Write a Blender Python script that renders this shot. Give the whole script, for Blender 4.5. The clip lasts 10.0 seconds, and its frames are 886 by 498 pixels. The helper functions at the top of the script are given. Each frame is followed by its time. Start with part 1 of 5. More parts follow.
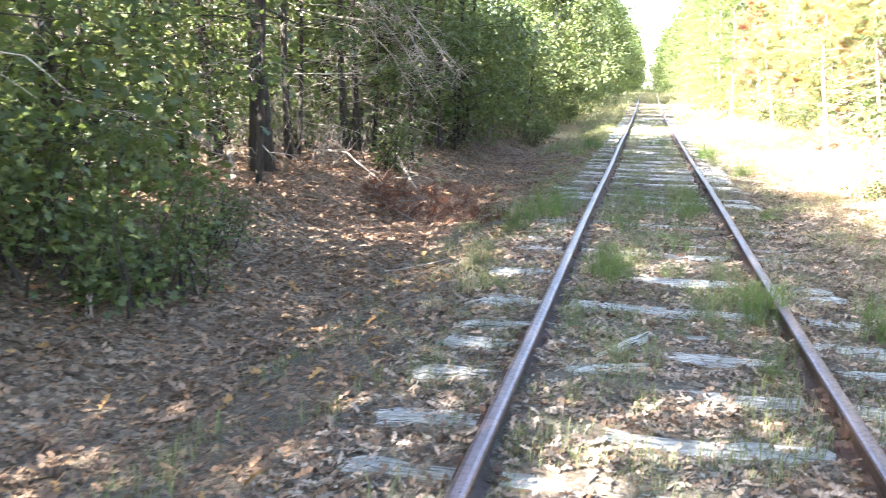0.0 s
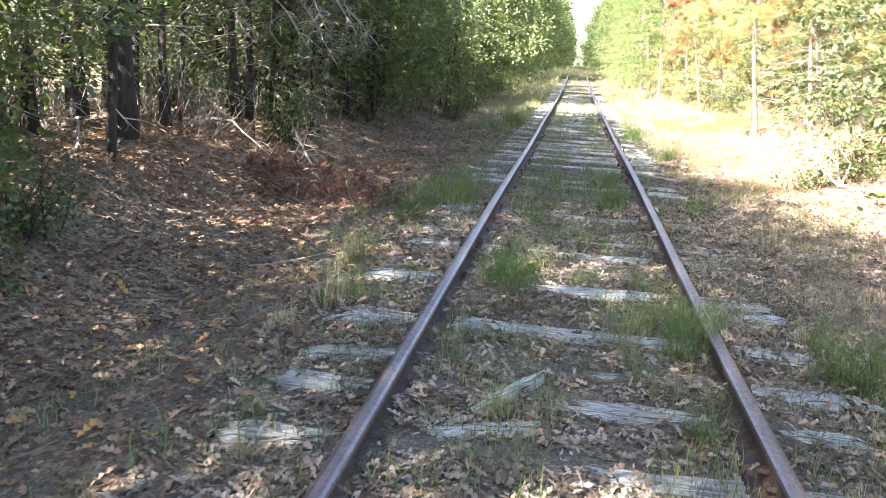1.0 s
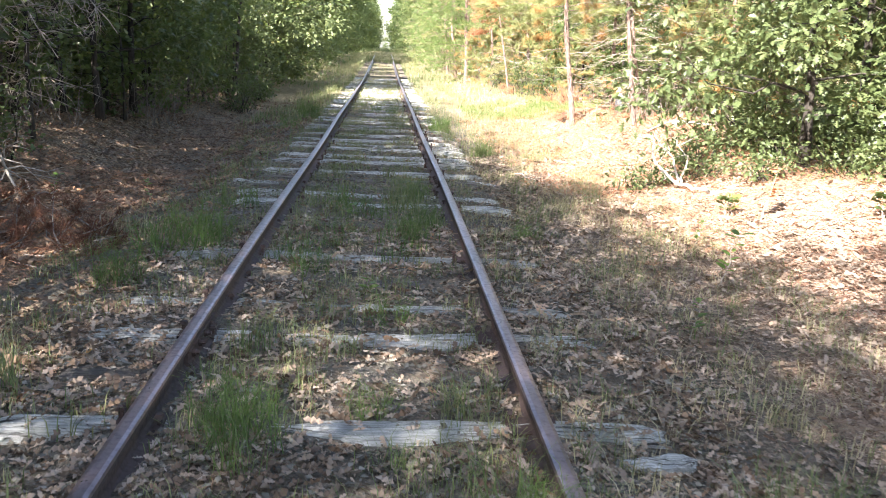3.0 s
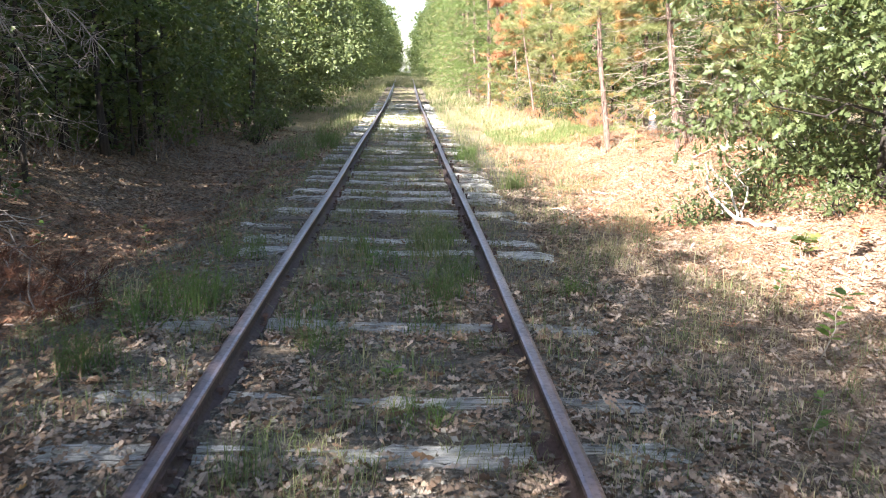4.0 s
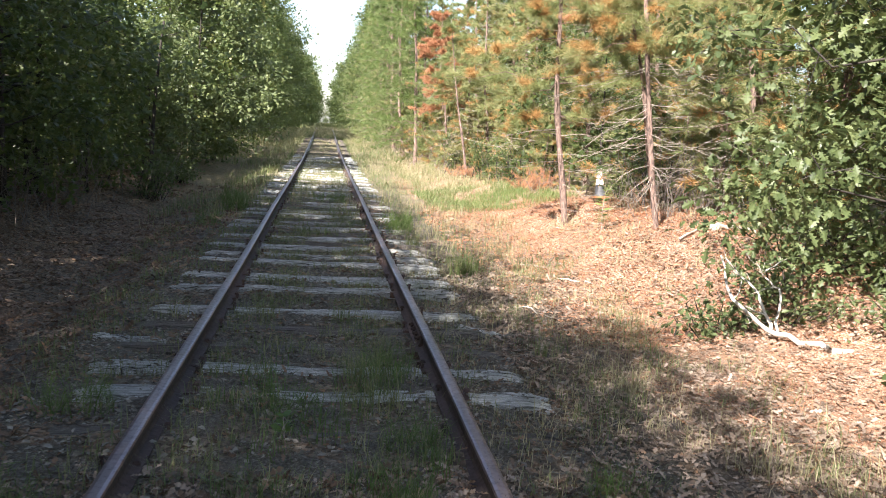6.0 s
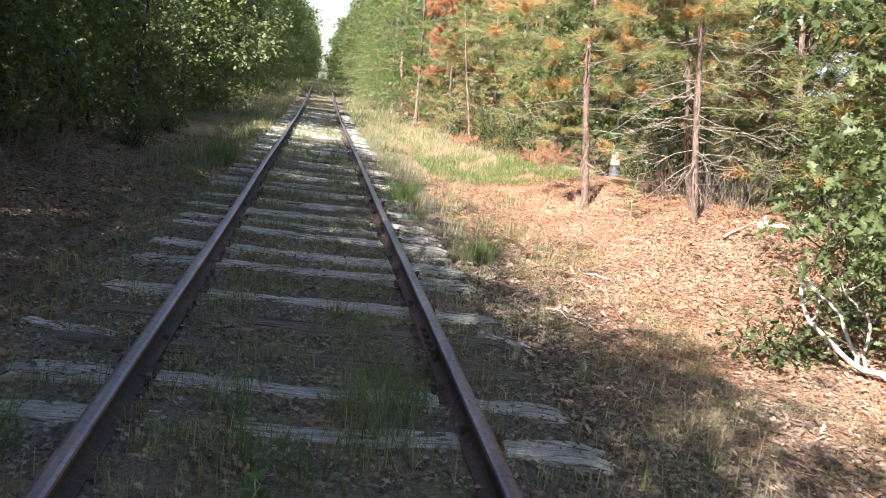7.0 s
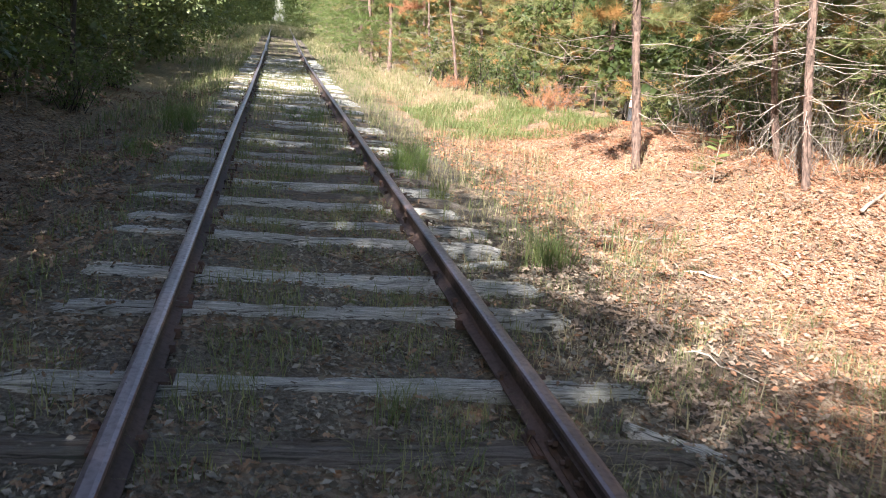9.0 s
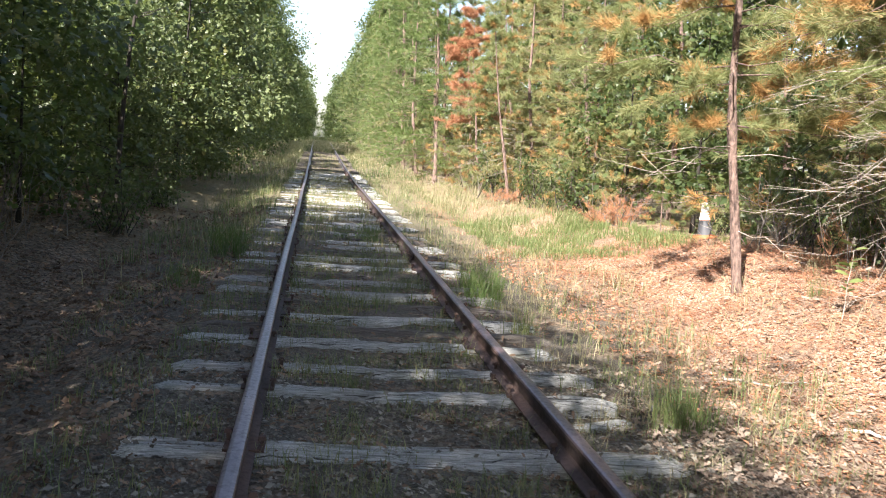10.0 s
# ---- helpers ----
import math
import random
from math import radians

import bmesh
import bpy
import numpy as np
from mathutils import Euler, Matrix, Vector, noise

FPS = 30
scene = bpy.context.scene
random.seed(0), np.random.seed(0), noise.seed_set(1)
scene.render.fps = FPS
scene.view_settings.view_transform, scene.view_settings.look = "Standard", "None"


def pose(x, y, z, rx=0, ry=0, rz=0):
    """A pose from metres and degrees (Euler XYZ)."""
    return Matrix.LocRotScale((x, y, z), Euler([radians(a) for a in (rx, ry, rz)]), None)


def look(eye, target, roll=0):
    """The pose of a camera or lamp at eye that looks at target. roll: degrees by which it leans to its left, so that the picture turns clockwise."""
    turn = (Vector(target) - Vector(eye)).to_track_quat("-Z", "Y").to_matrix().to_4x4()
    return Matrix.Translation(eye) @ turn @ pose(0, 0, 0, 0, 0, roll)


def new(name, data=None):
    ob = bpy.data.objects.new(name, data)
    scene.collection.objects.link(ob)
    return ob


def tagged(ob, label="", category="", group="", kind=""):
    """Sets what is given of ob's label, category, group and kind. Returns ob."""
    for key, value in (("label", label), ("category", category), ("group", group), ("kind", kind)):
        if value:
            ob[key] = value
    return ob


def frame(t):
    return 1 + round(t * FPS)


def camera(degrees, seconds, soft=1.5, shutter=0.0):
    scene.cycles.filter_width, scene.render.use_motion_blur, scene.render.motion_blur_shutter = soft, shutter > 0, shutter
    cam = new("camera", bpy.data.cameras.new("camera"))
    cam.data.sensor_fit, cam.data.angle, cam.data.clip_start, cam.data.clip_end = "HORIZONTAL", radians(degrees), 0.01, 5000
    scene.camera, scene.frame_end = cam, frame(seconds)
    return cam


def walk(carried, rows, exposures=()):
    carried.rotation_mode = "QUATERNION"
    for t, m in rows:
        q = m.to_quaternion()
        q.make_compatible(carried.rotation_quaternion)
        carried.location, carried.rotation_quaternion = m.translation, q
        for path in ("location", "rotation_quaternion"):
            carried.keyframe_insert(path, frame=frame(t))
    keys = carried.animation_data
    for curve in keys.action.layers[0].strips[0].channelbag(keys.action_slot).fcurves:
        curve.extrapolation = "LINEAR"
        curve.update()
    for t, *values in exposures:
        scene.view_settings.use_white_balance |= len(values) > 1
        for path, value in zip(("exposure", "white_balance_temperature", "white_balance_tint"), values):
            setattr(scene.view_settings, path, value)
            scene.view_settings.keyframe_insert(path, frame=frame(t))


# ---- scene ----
cam = camera(53.7, 10.0, soft=0.9, shutter=0.2)
PATH = [
    (0, (-0.204, 0.164, 1.521), (-0.634, 2.081, 1.151), 1.3),
    (0.5, (-0.141, 0.828, 1.501), (-0.395, 2.778, 1.138), 2.7),
    (1, (-0.083, 1.496, 1.47), (-0.348, 3.432, 1.044), 3.6),
    (1.5, (0.001, 2.14, 1.455), (-0.146, 4.089, 1.035), 4.1),
    (2, (0.104, 2.796, 1.462), (0.067, 4.74, 0.99), 4.6),
    (2.5, (0.1, 3.39, 1.492), (0.234, 5.339, 1.065), 4.0),
    (2.7, (0.109, 3.626, 1.484), (0.277, 5.57, 1.044), 3.1),
    (3.8, (0.091, 4.836, 1.492), (0.147, 6.791, 1.077), 1.7),
    (4, (0.092, 5.041, 1.504), (0.185, 7.0, 1.111), 1.6),
    (4.5, (0.105, 5.677, 1.511), (0.206, 7.641, 1.149), 2.1),
    (5, (0.029, 6.253, 1.486), (0.291, 8.206, 1.144), 4.5),
    (5.5, (0.018, 6.795, 1.51), (0.34, 8.74, 1.171), 3.1),
    (5.7, (0.015, 7.068, 1.549), (0.278, 9.031, 1.271), 2.5),
    (6.8, (-0.007, 8.502, 1.471), (0.368, 10.45, 1.218), 6.8),
    (7, (-0.049, 8.76, 1.479), (0.264, 10.705, 1.136), 7.7),
    (7.5, (-0.141, 9.369, 1.459), (0.214, 11.307, 1.119), 7.6),
    (8, (-0.198, 9.968, 1.432), (0.138, 11.901, 1.042), 4.9),
    (8.5, (-0.246, 10.57, 1.415), (0.052, 12.51, 1.033), 6.0),
    (9, (-0.305, 11.144, 1.429), (0.091, 13.048, 0.962), 5.6),
    (9.5, (-0.336, 11.723, 1.472), (-0.029, 13.67, 1.133), 5.4),
    (10, (-0.503, 12.217, 1.424), (-0.202, 14.181, 1.193), 4.5),
]
STOPS = [(0, 2.2), (0.5, 1.8), (1, 1.62), (1.5, 1.45), (2, 1.28), (2.5, 1.2), (4, 0.83), (5, 0.5), (5.7, 0.26), (7, 0.12), (10, 0.16)]
EXPOSURE = 1.9
walk(cam, [(t, look(eye, target, roll)) for t, eye, target, roll in PATH], [(t, EXPOSURE + e, 6540, 15) for t, e in STOPS])

# ---- light: a clear sky and the sun behind the camera, over the trees on the other side ----
SUN_EL, SUN_AZ = 40.0, 36.9  # elevation; the way the light travels, clockwise from +y
world = bpy.data.worlds.new("world")
scene.world = world
world.use_nodes = True
wn = world.node_tree
sky = wn.nodes.new("ShaderNodeTexSky")
sky.sky_type, sky.sun_disc = "NISHITA", False
sky.sun_elevation, sky.sun_rotation = radians(SUN_EL), radians(SUN_AZ + 180)
sky.dust_density = 1.5
wn.links.new(sky.outputs[0], wn.nodes["Background"].inputs[0])
wn.nodes["Background"].inputs[1].default_value = 0.075
sun = new("sun", bpy.data.lights.new("sun", "SUN"))
sun.data.energy, sun.data.angle, sun.data.color = 5.0, radians(0.53), (1.0, 0.95, 0.88)
ca, sa, ce, se = math.cos(radians(SUN_AZ)), math.sin(radians(SUN_AZ)), math.cos(radians(SUN_EL)), math.sin(radians(SUN_EL))
sun.matrix_world = look((-sa * ce * 60, -ca * ce * 60, se * 60), (0, 0, 0))


# ---- materials ----
def material(name):
    m = bpy.data.materials.new(name)
    m.use_nodes = True
    return m, m.node_tree, m.node_tree.nodes["Principled BSDF"]


def node(nt, kind, ins=None, **props):
    n = nt.nodes.new("ShaderNode" + kind)
    for k, v in props.items():
        setattr(n, k, v)
    for k, v in (ins or {}).items():
        if isinstance(v, bpy.types.NodeSocket):
            nt.links.new(v, n.inputs[k])
        else:
            n.inputs[k].default_value = v
    return n


def ramp(nt, fac, stops):
    n = nt.nodes.new("ShaderNodeValToRGB")
    el = n.color_ramp.elements
    el[0].position, el[0].color = stops[0][0], (*stops[0][1], 1)
    el[1].position, el[1].color = stops[-1][0], (*stops[-1][1], 1)
    for p, c in stops[1:-1]:
        el.new(p).color = (*c, 1)
    nt.links.new(fac, n.inputs[0])
    return n.outputs[0]


def mix(nt, a, b, fac, mode="MIX"):
    n = nt.nodes.new("ShaderNodeMix")
    n.data_type, n.blend_type = "RGBA", mode
    for socket, v in ((n.inputs[0], fac), (n.inputs[6], a), (n.inputs[7], b)):
        if isinstance(v, bpy.types.NodeSocket):
            nt.links.new(v, socket)
        elif isinstance(v, tuple):
            socket.default_value = (*v, 1)
        else:
            socket.default_value = v
    return n.outputs[2]


def coords(nt, scale=(1, 1, 1), world_space=True):
    if world_space:
        src = node(nt, "NewGeometry").outputs["Position"]
    else:
        src = node(nt, "TexCoord").outputs["Object"]
    return node(nt, "Mapping", {"Vector": src, "Scale": scale}).outputs[0]


def noise_tex(nt, vec, scale, detail=5.0, rough=0.6):
    return node(nt, "TexNoise", {"Vector": vec, "Scale": scale, "Detail": detail, "Roughness": rough}).outputs[0]


def bump(nt, height, strength, distance):
    return node(nt, "Bump", {"Height": height, "Strength": strength, "Distance": distance}).outputs[0]


def foliage(name, stops, glow, rough=0.5, share=0.35):
    """Leaves: colour by leaf, by tree and in drifts; light passes through them."""
    m, nt, p = material(name)
    isl = node(nt, "NewGeometry").outputs["Random Per Island"]
    ob = node(nt, "ObjectInfo").outputs["Random"]
    drift = noise_tex(nt, coords(nt), 1.3, 3)
    a = node(nt, "Math", {0: isl, 1: 0.45}, operation="MULTIPLY").outputs[0]
    b = node(nt, "Math", {0: drift, 1: 0.6, 2: a}, operation="MULTIPLY_ADD").outputs[0]
    c = node(nt, "Math", {0: ob, 1: 0.22, 2: b}, operation="MULTIPLY_ADD").outputs[0]
    d = node(nt, "Math", {0: c, 1: 0.14}, operation="SUBTRACT").outputs[0]
    col = ramp(nt, d, stops)
    nt.links.new(col, p.inputs["Base Color"])
    p.inputs["Roughness"].default_value = rough
    p.inputs["Specular IOR Level"].default_value = 0.35 if rough < 0.6 else 0.18
    tr = node(nt, "BsdfTranslucent", {"Color": mix(nt, col, glow, 0.45)})
    ms = node(nt, "MixShader", {0: share, 1: p.outputs[0], 2: tr.outputs[0]})
    nt.links.new(ms.outputs[0], nt.nodes["Material Output"].inputs[0])
    return m


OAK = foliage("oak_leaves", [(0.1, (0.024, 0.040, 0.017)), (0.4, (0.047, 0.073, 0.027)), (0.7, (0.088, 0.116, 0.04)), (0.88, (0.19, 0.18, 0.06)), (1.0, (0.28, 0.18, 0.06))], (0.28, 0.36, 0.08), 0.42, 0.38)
OAK_PALE = foliage("white_and_lit_oak_leaves", [(0.1, (0.032, 0.05, 0.02)), (0.5, (0.08, 0.108, 0.042)), (0.9, (0.155, 0.185, 0.08))], (0.26, 0.32, 0.09), 0.46, 0.28)
PINE = foliage("pine_needles", [(0.1, (0.10, 0.14, 0.055)), (0.4, (0.17, 0.215, 0.085)), (0.65, (0.26, 0.27, 0.12)), (0.85, (0.38, 0.30, 0.15)), (1.0, (0.46, 0.28, 0.14))], (0.42, 0.42, 0.12), 0.5, 0.35)
PINE_GREEN = foliage("green_pine_needles", [(0.1, (0.055, 0.09, 0.03)), (0.5, (0.11, 0.16, 0.05)), (0.9, (0.19, 0.23, 0.075))], (0.28, 0.4, 0.06), 0.5, 0.3)
RUSSET = foliage("dead_pine_needles", [(0.1, (0.22, 0.10, 0.055)), (0.5, (0.42, 0.205, 0.11)), (0.9, (0.52, 0.30, 0.18))], (0.54, 0.28, 0.14), 0.6, 0.25)
DULL = foliage("old_dead_needles", [(0.1, (0.03, 0.014, 0.010)), (0.5, (0.10, 0.044, 0.027)), (0.9, (0.27, 0.13, 0.075))], (0.28, 0.12, 0.06), 0.7, 0.12)
GOLD = foliage("golden_pine_needles", [(0.1, (0.24, 0.14, 0.055)), (0.5, (0.38, 0.225, 0.085)), (0.9, (0.46, 0.30, 0.13))], (0.46, 0.28, 0.10), 0.6, 0.25)
SHRUB = foliage("shrub_leaves", [(0.1, (0.035, 0.075, 0.018)), (0.5, (0.075, 0.13, 0.03)), (0.8, (0.13, 0.19, 0.045)), (1.0, (0.26, 0.25, 0.07))], (0.3, 0.45, 0.06), 0.45)
GRASS = foliage("green_grass", [(0.1, (0.06, 0.09, 0.032)), (0.45, (0.11, 0.145, 0.055)), (0.7, (0.19, 0.20, 0.085)), (1.0, (0.38, 0.34, 0.19))], (0.26, 0.32, 0.10), 0.5, 0.25)
WEED = foliage("feathery_weed_leaves", [(0.1, (0.04, 0.075, 0.02)), (0.5, (0.08, 0.135, 0.036)), (0.9, (0.15, 0.20, 0.06))], (0.22, 0.34, 0.07), 0.5, 0.3)
FRESH = foliage("fresh_grass", [(0.1, (0.055, 0.09, 0.03)), (0.5, (0.11, 0.155, 0.05)), (0.8, (0.19, 0.22, 0.085)), (1.0, (0.36, 0.34, 0.18))], (0.26, 0.34, 0.09), 0.5, 0.3)
STRAW = foliage("dry_grass", [(0.1, (0.13, 0.14, 0.065)), (0.4, (0.23, 0.22, 0.115)), (0.7, (0.34, 0.30, 0.18)), (1.0, (0.46, 0.41, 0.29))], (0.42, 0.40, 0.22), 0.55, 0.25)
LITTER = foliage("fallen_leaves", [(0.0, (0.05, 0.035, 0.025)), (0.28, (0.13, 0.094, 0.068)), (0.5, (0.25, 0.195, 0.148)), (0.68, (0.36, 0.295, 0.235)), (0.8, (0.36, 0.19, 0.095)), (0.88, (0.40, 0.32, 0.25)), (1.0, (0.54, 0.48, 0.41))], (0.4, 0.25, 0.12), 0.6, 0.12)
# Browner leaves; part of the bank's shade is put into this colour.
LITTER_DARK = foliage("shade_dark_fallen_leaves", [(0.05, (0.034, 0.024, 0.018)), (0.3, (0.10, 0.067, 0.045)), (0.55, (0.185, 0.125, 0.082)), (0.72, (0.28, 0.195, 0.133)), (0.84, (0.40, 0.18, 0.065)), (1.0, (0.42, 0.35, 0.28))], (0.35, 0.2, 0.1), 0.6, 0.12)
NEEDLE_LITTER = foliage("fallen_needles", [(0.05, (0.16, 0.07, 0.04)), (0.4, (0.34, 0.16, 0.09)), (0.7, (0.46, 0.26, 0.16)), (1.0, (0.56, 0.42, 0.30))], (0.4, 0.22, 0.12), 0.6, 0.1)

CRUMBS = foliage("leaf_crumbs", [(0.05, (0.035, 0.033, 0.027)), (0.35, (0.13, 0.121, 0.10)), (0.65, (0.27, 0.254, 0.212)), (1.0, (0.46, 0.43, 0.37))], (0.3, 0.25, 0.15), 0.6, 0.08)


def bark(name, dark, light, stretch=(9, 9, 1.6), depth=0.02):
    m, nt, p = material(name)
    v = coords(nt, stretch, False)
    n1 = noise_tex(nt, v, 3.0, 6, 0.65)
    n2 = noise_tex(nt, coords(nt, (1, 1, 1), True), 0.9, 3)
    col = ramp(nt, n1, [(0.32, dark), (0.5, tuple(0.5 * (a + b) for a, b in zip(dark, light))), (0.68, light)])
    col = mix(nt, col, tuple(k * 0.8 for k in light), node(nt, "MapRange", {0: n2, 1: 0.5, 2: 0.75, 3: 0.0, 4: 0.45}).outputs[0])
    nt.links.new(col, p.inputs["Base Color"])
    p.inputs["Roughness"].default_value = 0.9
    nt.links.new(bump(nt, n1, 0.9, depth), p.inputs["Normal"])
    return m


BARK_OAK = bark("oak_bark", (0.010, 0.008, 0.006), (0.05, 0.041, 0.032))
BARK_PINE = bark("pine_bark", (0.04, 0.028, 0.024), (0.34, 0.235, 0.19), (10, 10, 3.4), 0.06)
DEADWOOD = bark("dead_branch_wood", (0.15, 0.125, 0.10), (0.44, 0.39, 0.33), (14, 14, 3), 0.004)
TWIG = bark("bare_twig_wood", (0.08, 0.065, 0.055), (0.24, 0.21, 0.18), (14, 14, 3), 0.003)
BLEACHED = bark("bleached_wood", (0.30, 0.27, 0.225), (0.62, 0.58, 0.51), (12, 12, 2), 0.004)


def tie_wood(name, dark, mid, light):
    m, nt, p = material(name)
    v = coords(nt, (1.0, 34, 34), False)
    n1 = noise_tex(nt, v, 5.0, 8, 0.72)
    crack = noise_tex(nt, coords(nt, (0.5, 38, 6), False), 3.0, 6, 0.7)
    blot = noise_tex(nt, coords(nt), 3.5, 4)
    col = ramp(nt, n1, [(0.3, dark), (0.5, mid), (0.7, light)])
    col = mix(nt, col, (0.02, 0.016, 0.012), node(nt, "MapRange", {0: crack, 1: 0.545, 2: 0.61, 3: 0.0, 4: 0.92}).outputs[0])
    col = mix(nt, col, (0.10, 0.115, 0.075), node(nt, "MapRange", {0: blot, 1: 0.52, 2: 0.72, 3: 0.0, 4: 0.5}).outputs[0])
    ob = node(nt, "ObjectInfo").outputs["Random"]
    col = mix(nt, col, (0.10, 0.085, 0.07), node(nt, "MapRange", {0: ob, 1: 0.55, 2: 1.0, 3: 0.0, 4: 0.4}).outputs[0])
    nt.links.new(col, p.inputs["Base Color"])
    p.inputs["Roughness"].default_value = 0.85
    h = node(nt, "Math", {0: n1, 1: crack}, operation="SUBTRACT").outputs[0]
    nt.links.new(bump(nt, h, 1.0, 0.012), p.inputs["Normal"])
    return m


TIE = tie_wood("weathered_tie_wood", (0.10, 0.098, 0.09), (0.34, 0.35, 0.33), (0.64, 0.655, 0.63))
TIE_DARK = tie_wood("dark_tie_wood", (0.04, 0.034, 0.028), (0.12, 0.105, 0.09), (0.24, 0.22, 0.20))


def rusty(name, a, b, c, rough, metal):
    m, nt, p = material(name)
    v = coords(nt)
    n1 = noise_tex(nt, v, 40, 5, 0.65)
    n2 = noise_tex(nt, coords(nt, (1, 0.25, 1)), 5, 4)
    col = ramp(nt, n2, [(0.35, a), (0.52, b), (0.7, c)])
    col = mix(nt, col, tuple(0.45 * k for k in a), node(nt, "MapRange", {0: n1, 1: 0.5, 2: 0.75, 3: 0.0, 4: 0.7}).outputs[0])
    nt.links.new(col, p.inputs["Base Color"])
    p.inputs["Metallic"].default_value = metal
    nt.links.new(node(nt, "MapRange", {0: n1, 1: 0.3, 2: 0.7, 3: rough - 0.1, 4: rough + 0.15}).outputs[0], p.inputs["Roughness"])
    nt.links.new(bump(nt, n1, 0.5, 0.002), p.inputs["Normal"])
    return m


RAIL_SIDE = rusty("rusty_rail_web", (0.045, 0.031, 0.029), (0.07, 0.046, 0.04), (0.11, 0.066, 0.052), 0.8, 0.0)
RAIL_TOP = rusty("worn_rail_head", (0.13, 0.10, 0.105), (0.19, 0.145, 0.15), (0.25, 0.175, 0.165), 0.36, 0.6)
IRON = rusty("rusty_iron", (0.04, 0.028, 0.024), (0.075, 0.045, 0.035), (0.12, 0.065, 0.045), 0.8, 0.1)


def plain(name, colour, rough, dirt=(0.2, 0.17, 0.13), amount=0.5, scale=18):
    m, nt, p = material(name)
    n1 = noise_tex(nt, coords(nt), scale, 5)
    col = mix(nt, colour, dirt, node(nt, "MapRange", {0: n1, 1: 0.5, 2: 0.75, 3: 0.05, 4: amount}).outputs[0])
    nt.links.new(col, p.inputs["Base Color"])
    p.inputs["Roughness"].default_value = rough
    return m


CONE_ORANGE = plain("faded_orange_plastic", (0.42, 0.13, 0.05), 0.6, (0.34, 0.22, 0.15), 0.6)
CONE_WHITE = plain("white_sleeve", (0.80, 0.79, 0.76), 0.45, (0.5, 0.45, 0.38), 0.35)
CONE_GREY = plain("grey_sleeve", (0.085, 0.09, 0.10), 0.6, (0.06, 0.08, 0.075), 0.5)


# ---- ground shape ----
def smooth(a, b, x):
    t = np.clip((x - a) / (b - a), 0, 1)
    return t * t * (3 - 2 * t)


PH = np.random.RandomState(5).rand(24, 4)


def wobble(x, y, size):
    """Gentle random relief, about -1 to 1, with features of that size."""
    out = 0
    for a, b, c, d in PH:
        k = (0.4 + 1.3 * d) * 2 * np.pi / size
        out = out + np.sin(k * (x * np.cos(6.28 * a) + y * np.sin(6.28 * a)) + 6.28 * b) * (0.6 + 0.8 * c)
    return out / 5.5


def rise(y):
    """The far line climbs at under two in a hundred and goes over a low crest."""
    y = np.asarray(y, float)
    up = np.where(y < 48, 0.0175 / 24 * np.clip(y - 36, 0, None) ** 2, 0.0175 * (np.minimum(y, 84) - 42))
    return up - 0.0175 / 24 * (np.clip(y - 84, 0, 12) - 12) ** 2 * (y > 84) + 0.105 * (y > 84) - 0.001 * np.clip(y - 110, 0, 200)


def ground_z(x, y):
    x, y = np.asarray(x, float), np.asarray(y, float)
    bed = 0.02 - 0.035 * smooth(10.5, 14.5, y)
    heaped = 0.024 * np.exp(-((np.abs(x) - 0.68) / 0.2) ** 2) * (1 - smooth(10.6, 12.2, y)) * (0.55 + 0.45 * wobble(x, y, 1.1))
    track = bed + heaped + 0.022 * wobble(x, y, 1.6) + 0.007 * wobble(x + 9, y, 0.35)
    left = (-0.025 + 0.03 * smooth(11.5, 14, y)) * smooth(-0.85, -1.15, x) - 0.215 * smooth(-1.4, -2.4, x) + 0.62 * smooth(-2.9, -5.0, x) * (1 - 0.45 * smooth(15, 21, y)) - 0.12 * smooth(-5.2, -9, x)
    right = 0.45 * smooth(2.9, 4.7, x) * (1 - 0.4 * smooth(16, 27, y)) * smooth(6, 12, y) - 0.02 * smooth(0.85, 1.15, x) - 0.01 * smooth(1.2, 2.0, x) + 0.18 * smooth(2.3, 3.6, x) * smooth(15.5, 18, y) * (1 - smooth(21, 26, y))
    rough_part = (0.035 * wobble(x, y, 2.3) + 0.012 * wobble(x - 4, y, 0.6)) * smooth(1.2, 2.0, np.abs(x))
    far = 0.25 * wobble(x, y, 40) * smooth(20, 60, np.abs(x))
    return track + left + right + rough_part + far + rise(y)


